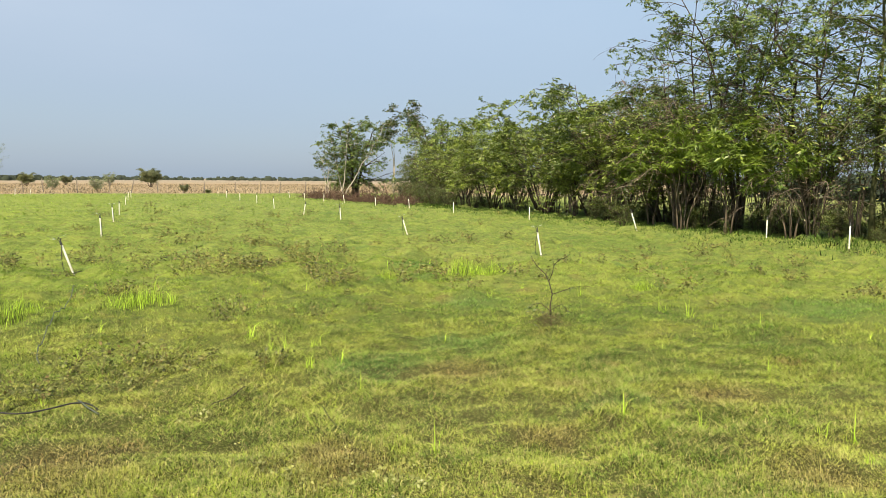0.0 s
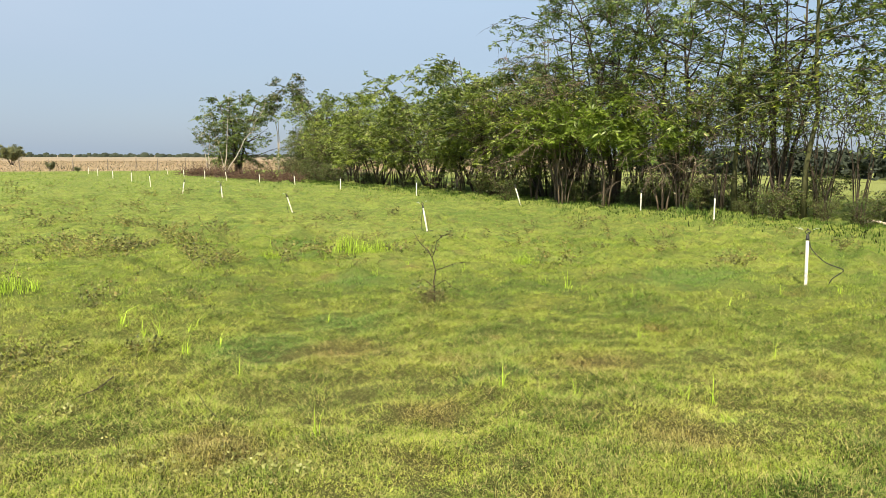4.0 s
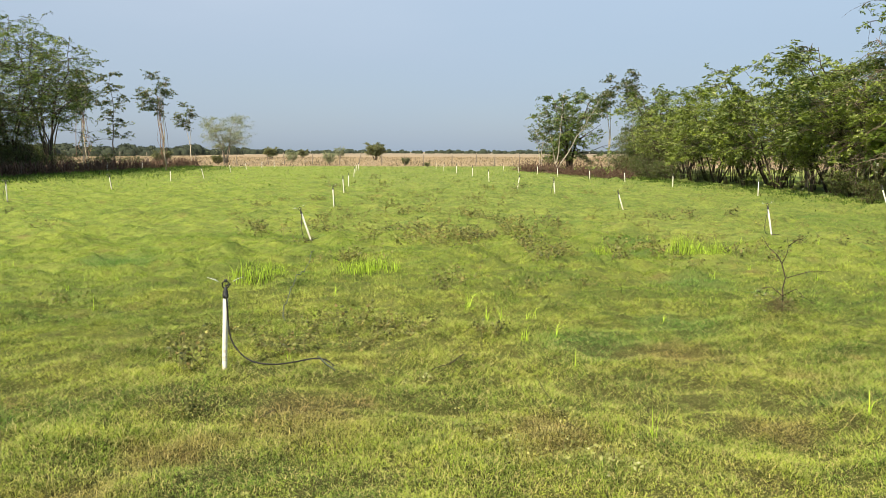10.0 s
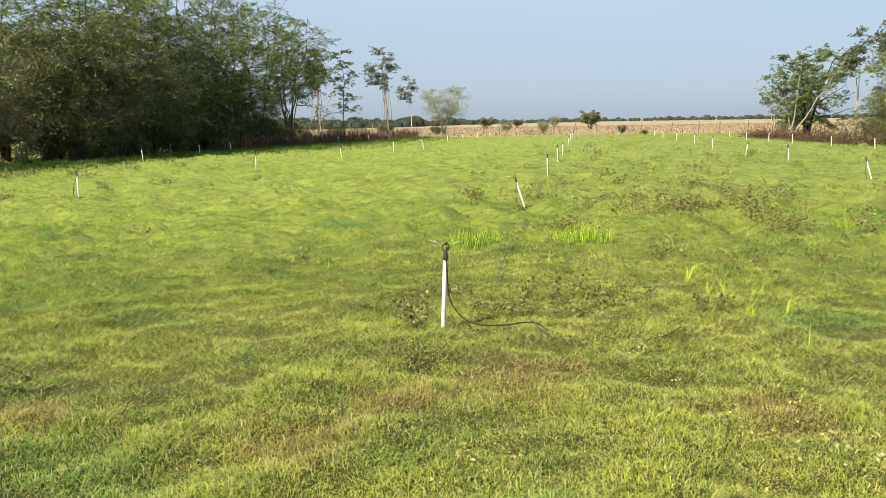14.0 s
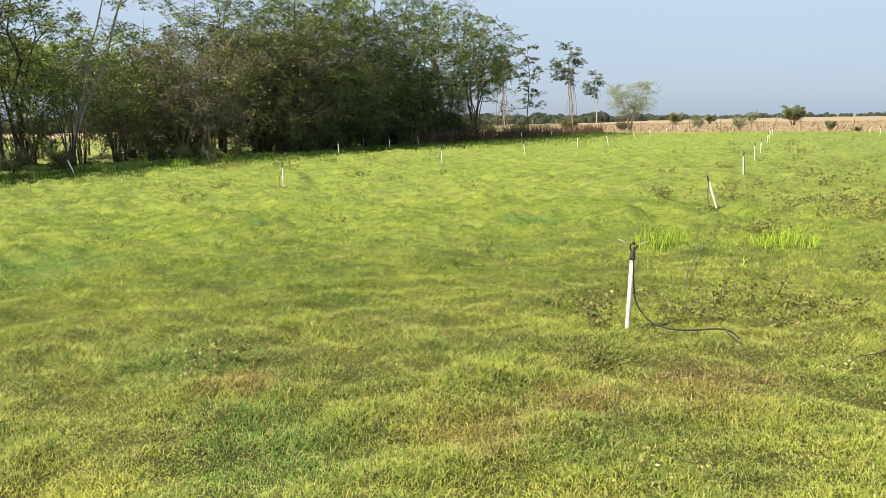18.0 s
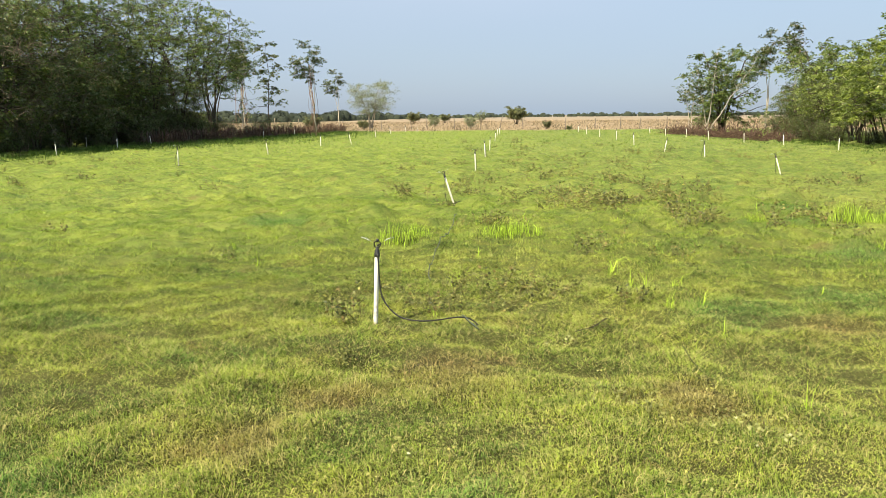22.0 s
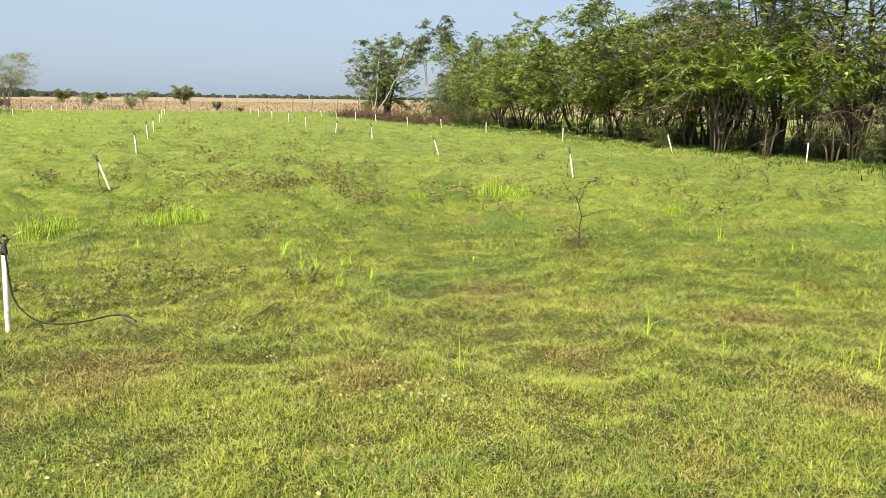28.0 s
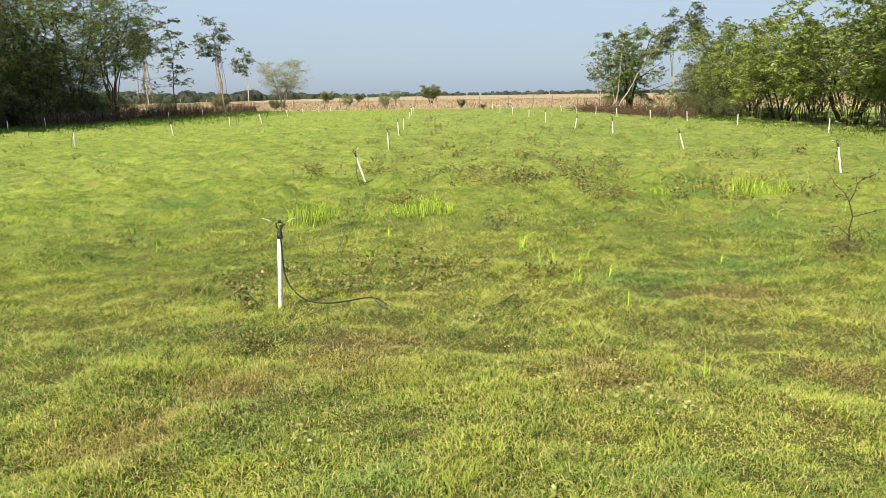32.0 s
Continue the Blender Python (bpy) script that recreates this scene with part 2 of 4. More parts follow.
def blade_material(name, tint=None, through=0.30):
    g = Graph(name)
    where = g.place()
    tone = pasture_tone(g, where) if tint is None else g.ramp(g.noise(where, 6.0), (0.3, tint[0]), (0.7, tint[1]))
    rnd = g.island()
    second = g.math("FRACT", g.math("MULTIPLY", rnd, 41.0), 0.0)
    straw = (0.54, 0.47, 0.19) if tint is None else tint[1]
    # the near-black blades paint in the shaded gaps of the turf
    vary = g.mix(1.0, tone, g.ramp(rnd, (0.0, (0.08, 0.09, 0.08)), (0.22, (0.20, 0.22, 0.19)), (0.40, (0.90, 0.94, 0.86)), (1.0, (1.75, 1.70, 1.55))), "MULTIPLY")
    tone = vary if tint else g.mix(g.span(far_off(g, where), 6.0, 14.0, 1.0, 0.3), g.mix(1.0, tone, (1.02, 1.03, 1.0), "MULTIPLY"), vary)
    dry = g.span(second, 0.60, 0.95, 0.0, 0.95)
    if tint is None:
        dry = g.math("MULTIPLY", dry, g.span(far_off(g, where), 4.5, 10.0, 1.0, 0.15))
    tone = g.mix(dry, tone, straw)
    return g.surface(tone, 0.5, gloss=0.2, through=through)


def leaf_material(name, dark, light, dry=None, amount=0.12, through=0.35, rough=0.45):
    g = Graph(name)
    rnd, tree = g.island(), g.object_random()
    # leaf range and clump noise put lit and shaded foliage into the colour
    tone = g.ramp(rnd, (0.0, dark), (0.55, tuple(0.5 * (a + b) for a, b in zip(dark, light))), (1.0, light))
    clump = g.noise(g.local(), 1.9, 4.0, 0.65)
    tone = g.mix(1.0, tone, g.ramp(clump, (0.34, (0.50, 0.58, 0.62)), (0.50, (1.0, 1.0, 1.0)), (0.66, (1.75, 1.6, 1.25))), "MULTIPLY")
    if dry:
        tone = g.mix(g.span(g.math("FRACT", g.math("MULTIPLY", rnd, 37.0), 0.0), 1.0 - amount, 1.0 - amount + 0.01), tone, dry)
    tone = g.mix(g.span(tree, 0.0, 1.0, 0.0, 0.55), tone, tuple(0.4 + 1.2 * c for c in light), "MULTIPLY")
    tone = g.mix(0.35, tone, g.mix(g.span(tree, 0.0, 1.0), dark, light))
    return g.surface(tone, rough, gloss=0.5, through=through)


def bark_material(name, dark, light, scale=9.0):
    g = Graph(name)
    where = g.local()
    n = g.noise(where, (scale, scale, scale * 0.25), 5.0, 0.7)
    tone = g.ramp(n, (0.32, dark), (0.68, light))
    tone = g.mix(g.span(g.noise(where, 1.7, 3.0), 0.55, 0.72, 0.0, 0.5), tone, tuple(0.6 * a + 0.1 for a in light))
    return g.surface(tone, 0.9, normal=g.bump(n, 0.7, 0.02), gloss=0.15)


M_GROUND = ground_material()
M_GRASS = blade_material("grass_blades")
M_TUSSOCK = blade_material("dry_tussock_blades", ((0.130, 0.095, 0.040), (0.340, 0.270, 0.110)), 0.3)
M_LIME = blade_material("lime_grass", ((0.30, 0.46, 0.040), (0.46, 0.60, 0.080)), 0.45)
# green of the longer grass, deepened by tree shade painted into it
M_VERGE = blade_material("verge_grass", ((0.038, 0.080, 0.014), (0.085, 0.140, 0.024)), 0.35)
M_DRYGRASS = blade_material("dry_grass", ((0.24, 0.185, 0.120), (0.37, 0.30, 0.20)), 0.3)
# the third colour here paints pale glints rather than dry leaves
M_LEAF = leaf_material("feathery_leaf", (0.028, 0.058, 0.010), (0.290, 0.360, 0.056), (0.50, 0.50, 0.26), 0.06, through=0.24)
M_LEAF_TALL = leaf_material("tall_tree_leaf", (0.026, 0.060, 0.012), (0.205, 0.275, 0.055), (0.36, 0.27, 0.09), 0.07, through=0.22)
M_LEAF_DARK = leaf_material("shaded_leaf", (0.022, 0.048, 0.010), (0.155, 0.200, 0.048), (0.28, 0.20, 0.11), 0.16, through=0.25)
M_LEAF_BRIGHT = leaf_material("young_leaf", (0.090, 0.160, 0.020), (0.250, 0.320, 0.052))
M_LEAF_GREY = leaf_material("sparse_grey_leaf", (0.13, 0.17, 0.08), (0.28, 0.32, 0.17), through=0.3)
# paler and greyer, with the haze of distance put into the leaf colour
M_LEAF_BUSH = leaf_material("hazy_bush_leaf", (0.085, 0.105, 0.045), (0.210, 0.225, 0.095), through=0.2)
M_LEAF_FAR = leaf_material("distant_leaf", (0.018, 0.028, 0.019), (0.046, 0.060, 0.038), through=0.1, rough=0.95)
# dark end of this range stands for weed leaves in shade
M_LEAF_WEED = leaf_material("weed_leaf", (0.030, 0.044, 0.012), (0.310, 0.315, 0.080), (0.26, 0.180, 0.060), 0.12, through=0.1, rough=0.65)
M_LEAF_PALE = leaf_material("pale_weed_leaf", (0.20, 0.22, 0.065), (0.40, 0.40, 0.13), through=0.2)
M_BARK = bark_material("grey_brown_bark", (0.055, 0.042, 0.032), (0.17, 0.135, 0.10))
M_BARK_DARK = bark_material("dark_bark", (0.030, 0.024, 0.020), (0.10, 0.080, 0.062))
M_BARK_GREY = bark_material("grey_bark", (0.13, 0.115, 0.09), (0.36, 0.33, 0.27))
M_BARK_PALE = bark_material("pale_bark", (0.28, 0.24, 0.19), (0.56, 0.50, 0.42))
M_VINE = bark_material("dry_vine", (0.13, 0.075, 0.055), (0.30, 0.20, 0.15))
M_BRUSH = bark_material("dead_brush", (0.040, 0.025, 0.018), (0.150, 0.096, 0.068))
M_STALK = bark_material("green_brown_stalk", (0.09, 0.075, 0.035), (0.20, 0.17, 0.08))
M_BARK_GREEN = bark_material("greenish_bark", (0.035, 0.040, 0.018), (0.110, 0.112, 0.052))
M_DEAD = bark_material("dead_twig", (0.10, 0.075, 0.058), (0.27, 0.21, 0.165))
M_POST = bark_material("weathered_post", (0.10, 0.085, 0.07), (0.27, 0.23, 0.19))


def pipe_material():
    g = Graph("white_pvc_pipe")
    where = g.local()
    mud = g.span(g.add("ShaderNodeSeparateXYZ", Vector=where).outputs[2], 0.24, 0.03)
    spot = g.span(g.noise(where, 26.0, 4.0, 0.7), 0.45, 0.62)
    tone = g.mix(g.math("MULTIPLY", mud, spot), (0.80, 0.78, 0.71), (0.24, 0.17, 0.11))
    tone = g.mix(g.span(g.noise(where, (30, 30, 5), 3.0), 0.6, 0.85, 0.0, 0.25), tone, (0.55, 0.52, 0.45))
    return g.surface(tone, 0.42, gloss=0.45)


def plain_material(name, tone, rough, gloss=0.4, metal=0.0):
    g = Graph(name)
    n = g.noise(g.local(), 40.0, 3.0)
    return g.surface(g.mix(g.span(n, 0.35, 0.7, 0.0, 0.35), tone, tuple(0.5 * c + 0.03 for c in tone)), rough, metal, gloss=gloss)


M_PIPE = pipe_material()
M_BLACK = plain_material("black_plastic", (0.018, 0.018, 0.020), 0.42)
M_HOSE = plain_material("black_hose", (0.022, 0.022, 0.022), 0.5)
M_HOSE_OLD = plain_material("dusty_green_hose", (0.06, 0.075, 0.05), 0.7)
M_WATER = plain_material("water_streak", (0.78, 0.82, 0.86), 0.15, 0.8)
M_WIRE = plain_material("rusty_wire", (0.15, 0.11, 0.085), 0.6, metal=0.5)


# ---- mesh helpers ----
def mesh_of(name, verts, faces, mat, smooth=False):
    me = bpy.data.meshes.new(name)
    me.from_pydata(verts, [], faces)
    me.materials.append(mat)
    if smooth:
        me.shade_smooth()
    return me


def quick_mesh(name, co, loops, sizes, mat):
    """A mesh from arrays: corner places, corner indices, corners a face."""
    me = bpy.data.meshes.new(name)
    me.vertices.add(len(co))
    me.vertices.foreach_set("co", np.asarray(co, np.float32).ravel())
    me.loops.add(len(loops))
    me.loops.foreach_set("vertex_index", np.asarray(loops, np.int32))
    me.polygons.add(len(sizes))
    starts = np.concatenate([[0], np.cumsum(sizes)[:-1]]).astype(np.int32)
    me.polygons.foreach_set("loop_start", starts)
    me.materials.append(mat)
    me.update(calc_edges=True)
    return me


def part(name, me, parent, label=""):
    ob = new(name, me)
    ob.parent = parent
    if label:
        tagged(ob, label)
    return ob


class Wood:
    """Tubes gathered into one mesh."""

    def __init__(self):
        self.v, self.f = [], []

    def tube(self, pts, radii, sides=5, cap=True):
        start, n = len(self.v), len(pts)
        for i, p in enumerate(pts):
            a, b = pts[max(i - 1, 0)], pts[min(i + 1, n - 1)]
            way = (b - a)
            way = way.normalized() if way.length > 1e-9 else Vector((0, 0, 1))
            u = way.orthogonal().normalized()
            w = way.cross(u)
            for k in range(sides):
                ang = 2 * math.pi * k / sides
                self.v.append(p + (u * math.cos(ang) + w * math.sin(ang)) * radii[i])
        for i in range(n - 1):
            for k in range(sides):
                a, b = start + i * sides + k, start + i * sides + (k + 1) % sides
                self.f.append((a, b, b + sides, a + sides))
        if cap:
            self.f.append(tuple(start + k for k in range(sides))[::-1])
            self.f.append(tuple(start + (n - 1) * sides + k for k in range(sides)))
        return self

    def mesh(self, name, mat, smooth=True):
        return mesh_of(name, self.v, self.f, mat, smooth)


def leaf_mesh(name, anchors, per, length, width, spread, droop, rng, mat, upward=0.0):
    """Small pointed leaves, several round each anchor."""
    spray = np.repeat(rng.normal(0, 1, (len(anchors), 3)) * np.array([1, 1, 0.5]), per, axis=0)
    anchors = np.repeat(np.asarray(anchors, float), per, axis=0)
    n = len(anchors)
    base = anchors + rng.normal(0, 0.72, (n, 3)) * np.array([spread, spread, spread * 0.6]) + spray * spread * rng.uniform(-0.8, 0.8, (n, 1))
    way = rng.normal(0, 0.7, (n, 3)) * np.array([1, 1, 0.55]) + 0.55 * spray
    way[:, 2] += upward - droop
    way /= np.linalg.norm(way, axis=1, keepdims=True)
    side = np.cross(way, rng.normal(0, 1, (n, 3)))
    side /= np.linalg.norm(side, axis=1, keepdims=True) + 1e-9
    size = rng.uniform(0.6, 1.35, (n, 1))
    mid = base + way * length * 0.45 * size
    fold = np.cross(side, way) * width * 0.25 * size
    co = np.stack([base, mid + side * width * 0.5 * size + fold, base + way * length * size, mid - side * width * 0.5 * size + fold], 1).reshape(-1, 3)
    return quick_mesh(name, co, np.arange(4 * n), np.full(n, 4), mat)


def frond_mesh(name, anchors, per, length, width, reach, hang, rng, mat):
    """Feathered sprays: small leaves along both sides of a drooping rib, one rib from each anchor."""
    m = len(anchors)
    az, lift = rng.uniform(0, 2 * math.pi, m), rng.normal(0.15, 0.35, m)
    rib = np.stack([np.cos(az), np.sin(az), lift], 1)
    rib /= np.linalg.norm(rib, axis=1, keepdims=True)
    flat = np.cross(rib, np.array([0, 0, 1.0]) + rng.normal(0, 0.42, (m, 3)))
    flat /= np.linalg.norm(flat, axis=1, keepdims=True)
    size = np.repeat(rng.uniform(0.6, 1.35, m), per)[:, None]
    start, rib, flat = (np.repeat(v, per, axis=0) for v in (np.asarray(anchors, float), rib, flat))
    n = m * per
    u, side = rng.uniform(-0.15, 1.0, (n, 1)), rng.choice([-1.0, 1.0], (n, 1))
    base = start + rib * u * 2.0 * reach * size + rng.normal(0, 0.06, (n, 3)) * reach
    base[:, 2:] -= hang * reach * 1.2 * u * u * size
    way = 0.75 * rib + side * flat * (1.1 - 0.7 * u) + rng.normal(0, 0.28, (n, 3))
    way[:, 2] -= 0.55 * hang
    way /= np.linalg.norm(way, axis=1, keepdims=True)
    across = np.cross(way, np.cross(rib, flat) + rng.normal(0, 0.45, (n, 3)))
    across /= np.linalg.norm(across, axis=1, keepdims=True) + 1e-9
    one = rng.uniform(0.6, 1.3, (n, 1))
    mid = base + way * length * 0.45 * one
    co = np.stack([base, mid + across * width * 0.5 * one, base + way * length * one, mid - across * width * 0.5 * one], 1).reshape(-1, 3)
    return quick_mesh(name, co, np.arange(4 * n), np.full(n, 4), mat)


def bent(rng, start, way, length, droop, steps=5, wander=0.12):
    """Points of a limb that leaves start along way and bends under its weight."""
    pts, p, d = [start.copy()], start.copy(), way.normalized()
    for _ in range(steps):
        d = (d + Vector(rng.normal(0, wander, 3)) - Vector((0, 0, droop / steps))).normalized()
        p = p + d * (length / steps)
        pts.append(p.copy())
    return pts


def along(pts, u):
    s = min(max(u, 0.0), 0.9999) * (len(pts) - 1)
    i = int(s)
    return pts[i].lerp(pts[i + 1], s - i)


def tree(name, seed, height, stems, spread, trunk_r, low, limbs, limb_len, twigs, per, leaf, wood_mat, leaf_mat,
         droop=0.5, loose=0.22, leafless=0.0, limb_rise=0.6, hang=0.5, lean=(0, 0), crown_label="", trunk_label="", bow=1.4, ends=(), feathered=True):
    """A tree at the origin: stems from one stool, limbs, twigs and leaves."""
    rng = np.random.default_rng(seed)
    root, wood, anchors = new(name), Wood(), []
    for s in range(len(ends) or stems):
        turn = 2 * math.pi * (s + rng.uniform(-0.3, 0.3)) / stems
        tall = height * rng.uniform(0.78, 1.0) if s else height
        out = spread * rng.uniform(0.5, 1.0) if stems > 1 else spread * 0.3
        pts = []
        for i in range(9):
            u = i / 8
            off = out * u ** bow
            wob = 0.035 * height * u * (1 - 0.4 * u)
            pts.append(Vector((math.cos(turn) * (0.12 * (stems > 1) + off) + lean[0] * u + rng.normal(0, wob),
                               math.sin(turn) * (0.12 * (stems > 1) + off) + lean[1] * u + rng.normal(0, wob), tall * u - (0.15 if i == 0 else 0))))
        if ends:
            ex, ey, tall = ends[s]
            pts = [Vector((ex * u ** bow + rng.normal(0, 0.05) * (u > 0), ey * u ** bow + rng.normal(0, 0.05) * (u > 0), tall * u - 0.15 * (u == 0))) for u in np.linspace(0, 1, 9)]
        r0 = trunk_r * rng.uniform(0.7, 1.1)
        wood.tube(pts, [r0 * (1 - 0.88 * (i / 8) ** 0.8) * (1.25 if i == 0 else 1) for i in range(9)], 6)
        for b in range(limbs):
            u = low + (0.98 - low) * (b + rng.uniform(0, 1)) / limbs
            p = along(pts, u)
            az = rng.uniform(0, 2 * math.pi)
            if stems > 1 and rng.uniform() < 0.45:
                az = turn + rng.normal(0, 0.7)
            way = Vector((math.cos(az), math.sin(az), limb_rise * rng.uniform(0.3, 1.5)))
            size = limb_len * rng.uniform(0.45, 1.3) * (1.15 - 0.6 * u)
            limb = bent(rng, p, way, size, droop)
            lr = r0 * (1 - 0.8 * u) * 0.55 + 0.006
            wood.tube(limb, [lr * (1 - 0.8 * i / 5) for i in range(6)], 4, cap=False)
            for k in range(twigs):
                q = along(limb, 0.25 + 0.75 * (k + rng.uniform(0, 1)) / twigs)
                tw = Vector(rng.normal(0, 1, 3)) + (limb[-1] - limb[0]).normalized() * 0.8
                tw.z = tw.z * 0.6 + 0.1
                twig = bent(rng, q, tw, size * rng.uniform(0.25, 0.5), droop * 1.3, 3)
                wood.tube(twig, [0.009, 0.007, 0.005, 0.003], 3, cap=False)
                if rng.uniform() >= leafless:
                    anchors += [tuple(twig[2]), tuple(twig[3])]
    part("trunk", wood.mesh("trunk", wood_mat), root, trunk_label)
    grow = frond_mesh if feathered else leaf_mesh
    part("crown", grow("crown", anchors, per, leaf[0], leaf[1], loose, hang, rng, leaf_mat), root, crown_label)
    return root


def set_out(kinds, spots, label, category, group, scale=(0.9, 1.1)):
    """Puts the kinds at the spots (x, y, size), turned at random; the first use of a kind is the kind itself."""
    rng, used = np.random.default_rng(len(spots) * 7 + 3), set()
    for n, (x, y, *size) in enumerate(spots):
        k = n % len(kinds)
        s = (size[0] if size else 1.0) * rng.uniform(*scale)
        m = Matrix.LocRotScale((x, y, float(rise(x, y)) - 0.02), Euler((0, 0, rng.uniform(0, 6.28))), (s, s, s * rng.uniform(0.95, 1.06)))
        if k in used:
            copy_thing(kinds[k], m @ Matrix.Diagonal((*(1 / c for c in kinds[k].scale), 1)))
        else:
            used.add(k)
            tagged(kinds[k], label, category, group)
            kinds[k].matrix_basis = m


# ---- ground ----
_w = np.random.default_rng(2178)
WAVES = [(2 * math.pi / s, a, *_w.uniform(0, 6.28, 2)) for s, a in ((9.0, 0.020), (5.3, 0.016), (3.1, 0.014), (2.1, 0.018), (1.55, 0.020), (1.15, 0.020), (0.86, 0.018), (0.64, 0.015), (0.47, 0.011), (0.36, 0.009))]


_w = np.random.default_rng(41)
MOUNDS = [(s, a, [(2 * math.pi / (s * f), *_w.uniform(0, 6.28, 2)) for f in (0.78, 0.93, 1.1, 1.3)]) for s, a in ((1.9, 0.075), (1.05, 0.065), (0.58, 0.045))]
LEVEL = ((-0.9, 5.5, 0.75), (-1.21, 14.0, 0.7), (7.73, 13.97, 0.5), (8.5, 5.7, 1.0), (7.05, 20.8, 0.6), (-11.65, 15.4, 0.5), (4.03, 7.05, 0.4))


def mounds(x, y):
    """Flat-topped grass tussocks with steep sides, level round the nearest stakes."""
    wx, wy = x + 0.17 * np.sin(2.3 * y + 1.0) + 0.3 * np.sin(0.7 * y), y + 0.17 * np.sin(2.7 * x) + 0.3 * np.sin(0.8 * x + 2.0)
    z = 0.0
    for _, a, waves in MOUNDS:
        q = 0.0
        for k, turn, phase in waves:
            q = q + np.sin(k * (wx * np.cos(turn) + 1.25 * wy * np.sin(turn)) + phase)
        q = np.clip((q / 4 - 0.02) / 0.42, 0, 1)
        z = z + a * (q * q * (3 - 2 * q) - 0.42)
    z = z * (0.55 + 0.45 * np.sin(0.9 * wx + 0.5 * wy) * np.sin(0.75 * wy - 0.4 * wx + 1.0))
    z = z * np.interp(np.hypot(x, y), [4.0, 8.0, 13.0], [0.28, 0.6, 1.3])
    for cx, cy, r in LEVEL:
        z = z * (1 - np.exp(-((x - cx) ** 2 + (y - cy) ** 2) / (r * r)))
    return z


def rise(x, y):
    """Height of the pasture: low swells and tussocks, flattening out with distance."""
    z = 0.0
    for k, a, turn, phase in WAVES:
        u, v = x * np.cos(turn) + y * np.sin(turn), y * np.cos(turn) - x * np.sin(turn)
        z = z + 1.5 * a * np.sin(k * u + phase + np.sin(0.41 * k * v + 2 * phase)) * np.sin(0.83 * k * v + 3 * phase + np.sin(0.53 * k * u + phase))
    z = z * np.interp(np.hypot(x, y), [7.0, 14.0], [0.6, 1.0])
    return (z + mounds(x, y)) * np.clip(1.5 - np.hypot(x, y) / 70.0, 0.15, 1.0)


def build_ground():
    rings = [0.0]
    while rings[-1] < 4600:
        rings.append(rings[-1] + max(0.07, rings[-1] * (0.013 if rings[-1] < 42 else 0.035)))
    r = np.array(rings[1:])[:, None]
    a = np.concatenate([np.linspace(-1.1, 1.2, 460), np.linspace(1.2, 2 * math.pi - 1.1, 92)[1:-1]])[None, :]
    seg = a.size
    x, y = (r * np.sin(a)).ravel(), (r * np.cos(a)).ravel()
    co = np.stack([x, y, rise(x, y)], 1)
    i = np.arange(len(r) - 1)[:, None] * seg
    k = np.arange(seg)[None, :]
    quads = np.stack([i + k, i + seg + k, i + seg + (k + 1) % seg, i + (k + 1) % seg], -1).reshape(-1)
    sizes = np.full(len(quads) // 4, 4)
    me = quick_mesh("ground", co, np.concatenate([quads, np.arange(seg)[::-1]]), np.concatenate([sizes, [seg]]), M_GROUND)
    me.polygons.foreach_set("use_smooth", np.ones(len(me.polygons), bool))
    if me.polygons[0].normal.z < 0:
        me.flip_normals()
    tagged(new("ground", me), "cropped green pasture running out to dry straw-coloured stubble", "ground", kind="structure")


build_ground()


def blades(x, y, height, width, lean, rng, three=True):
    """Grass blades standing at x, y: tapered and bent; three: with a knee, else one sliver each."""
    n = len(x)
    base = np.stack([x, y, rise(x, y) - 0.006], 1)
    az, face = rng.uniform(0, 2 * math.pi, n), rng.uniform(0, 2 * math.pi, n)
    side = np.stack([np.cos(face), np.sin(face), np.zeros(n)], 1) * (width * 0.5)[:, None]
    out = np.stack([np.cos(az), np.sin(az), np.zeros(n)], 1)
    up = np.array([0, 0, 1.0])
    if three:
        mid = base + up * (height * 0.58)[:, None] + out * (height * lean * 0.28)[:, None]
        tip = base + up * (height * np.clip(1.05 - 0.35 * lean, 0.3, 1))[:, None] + out * (height * lean)[:, None]
        co = np.stack([base - side, base + side, mid + side * 0.8, mid - side * 0.8, tip], 1).reshape(-1, 3)
        o = 5 * np.arange(n)[:, None]
        loops = (o + np.array([0, 1, 2, 3, 3, 2, 4])).ravel()
        sizes = np.tile([4, 3], n)
    else:
        tip = base + up * height[:, None] + out * (height * lean)[:, None]
        co = np.stack([base - side, base + side, tip], 1).reshape(-1, 3)
        loops, sizes = np.arange(3 * n), np.full(n, 3)
    return co, loops, sizes


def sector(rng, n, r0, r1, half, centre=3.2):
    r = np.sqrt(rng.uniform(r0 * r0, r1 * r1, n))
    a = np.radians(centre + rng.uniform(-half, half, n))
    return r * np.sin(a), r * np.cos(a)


def patchy(x, y, seed, size):
    """0 to 1, in patches of about that size."""
    g = np.random.default_rng(seed)
    z = 0
    for s in (1.0, 0.6, 0.37):
        t, p = g.uniform(0, 6.28, 2)
        z = z + s * np.sin(6.28 / (size * s) * (x * np.cos(t) + y * np.sin(t)) + p) * np.sin(6.28 / (size * s) * (y * np.cos(t + .6) - x * np.sin(t + .6)) + 2 * p)
    return np.clip(0.5 + 0.42 * z, 0, 1)


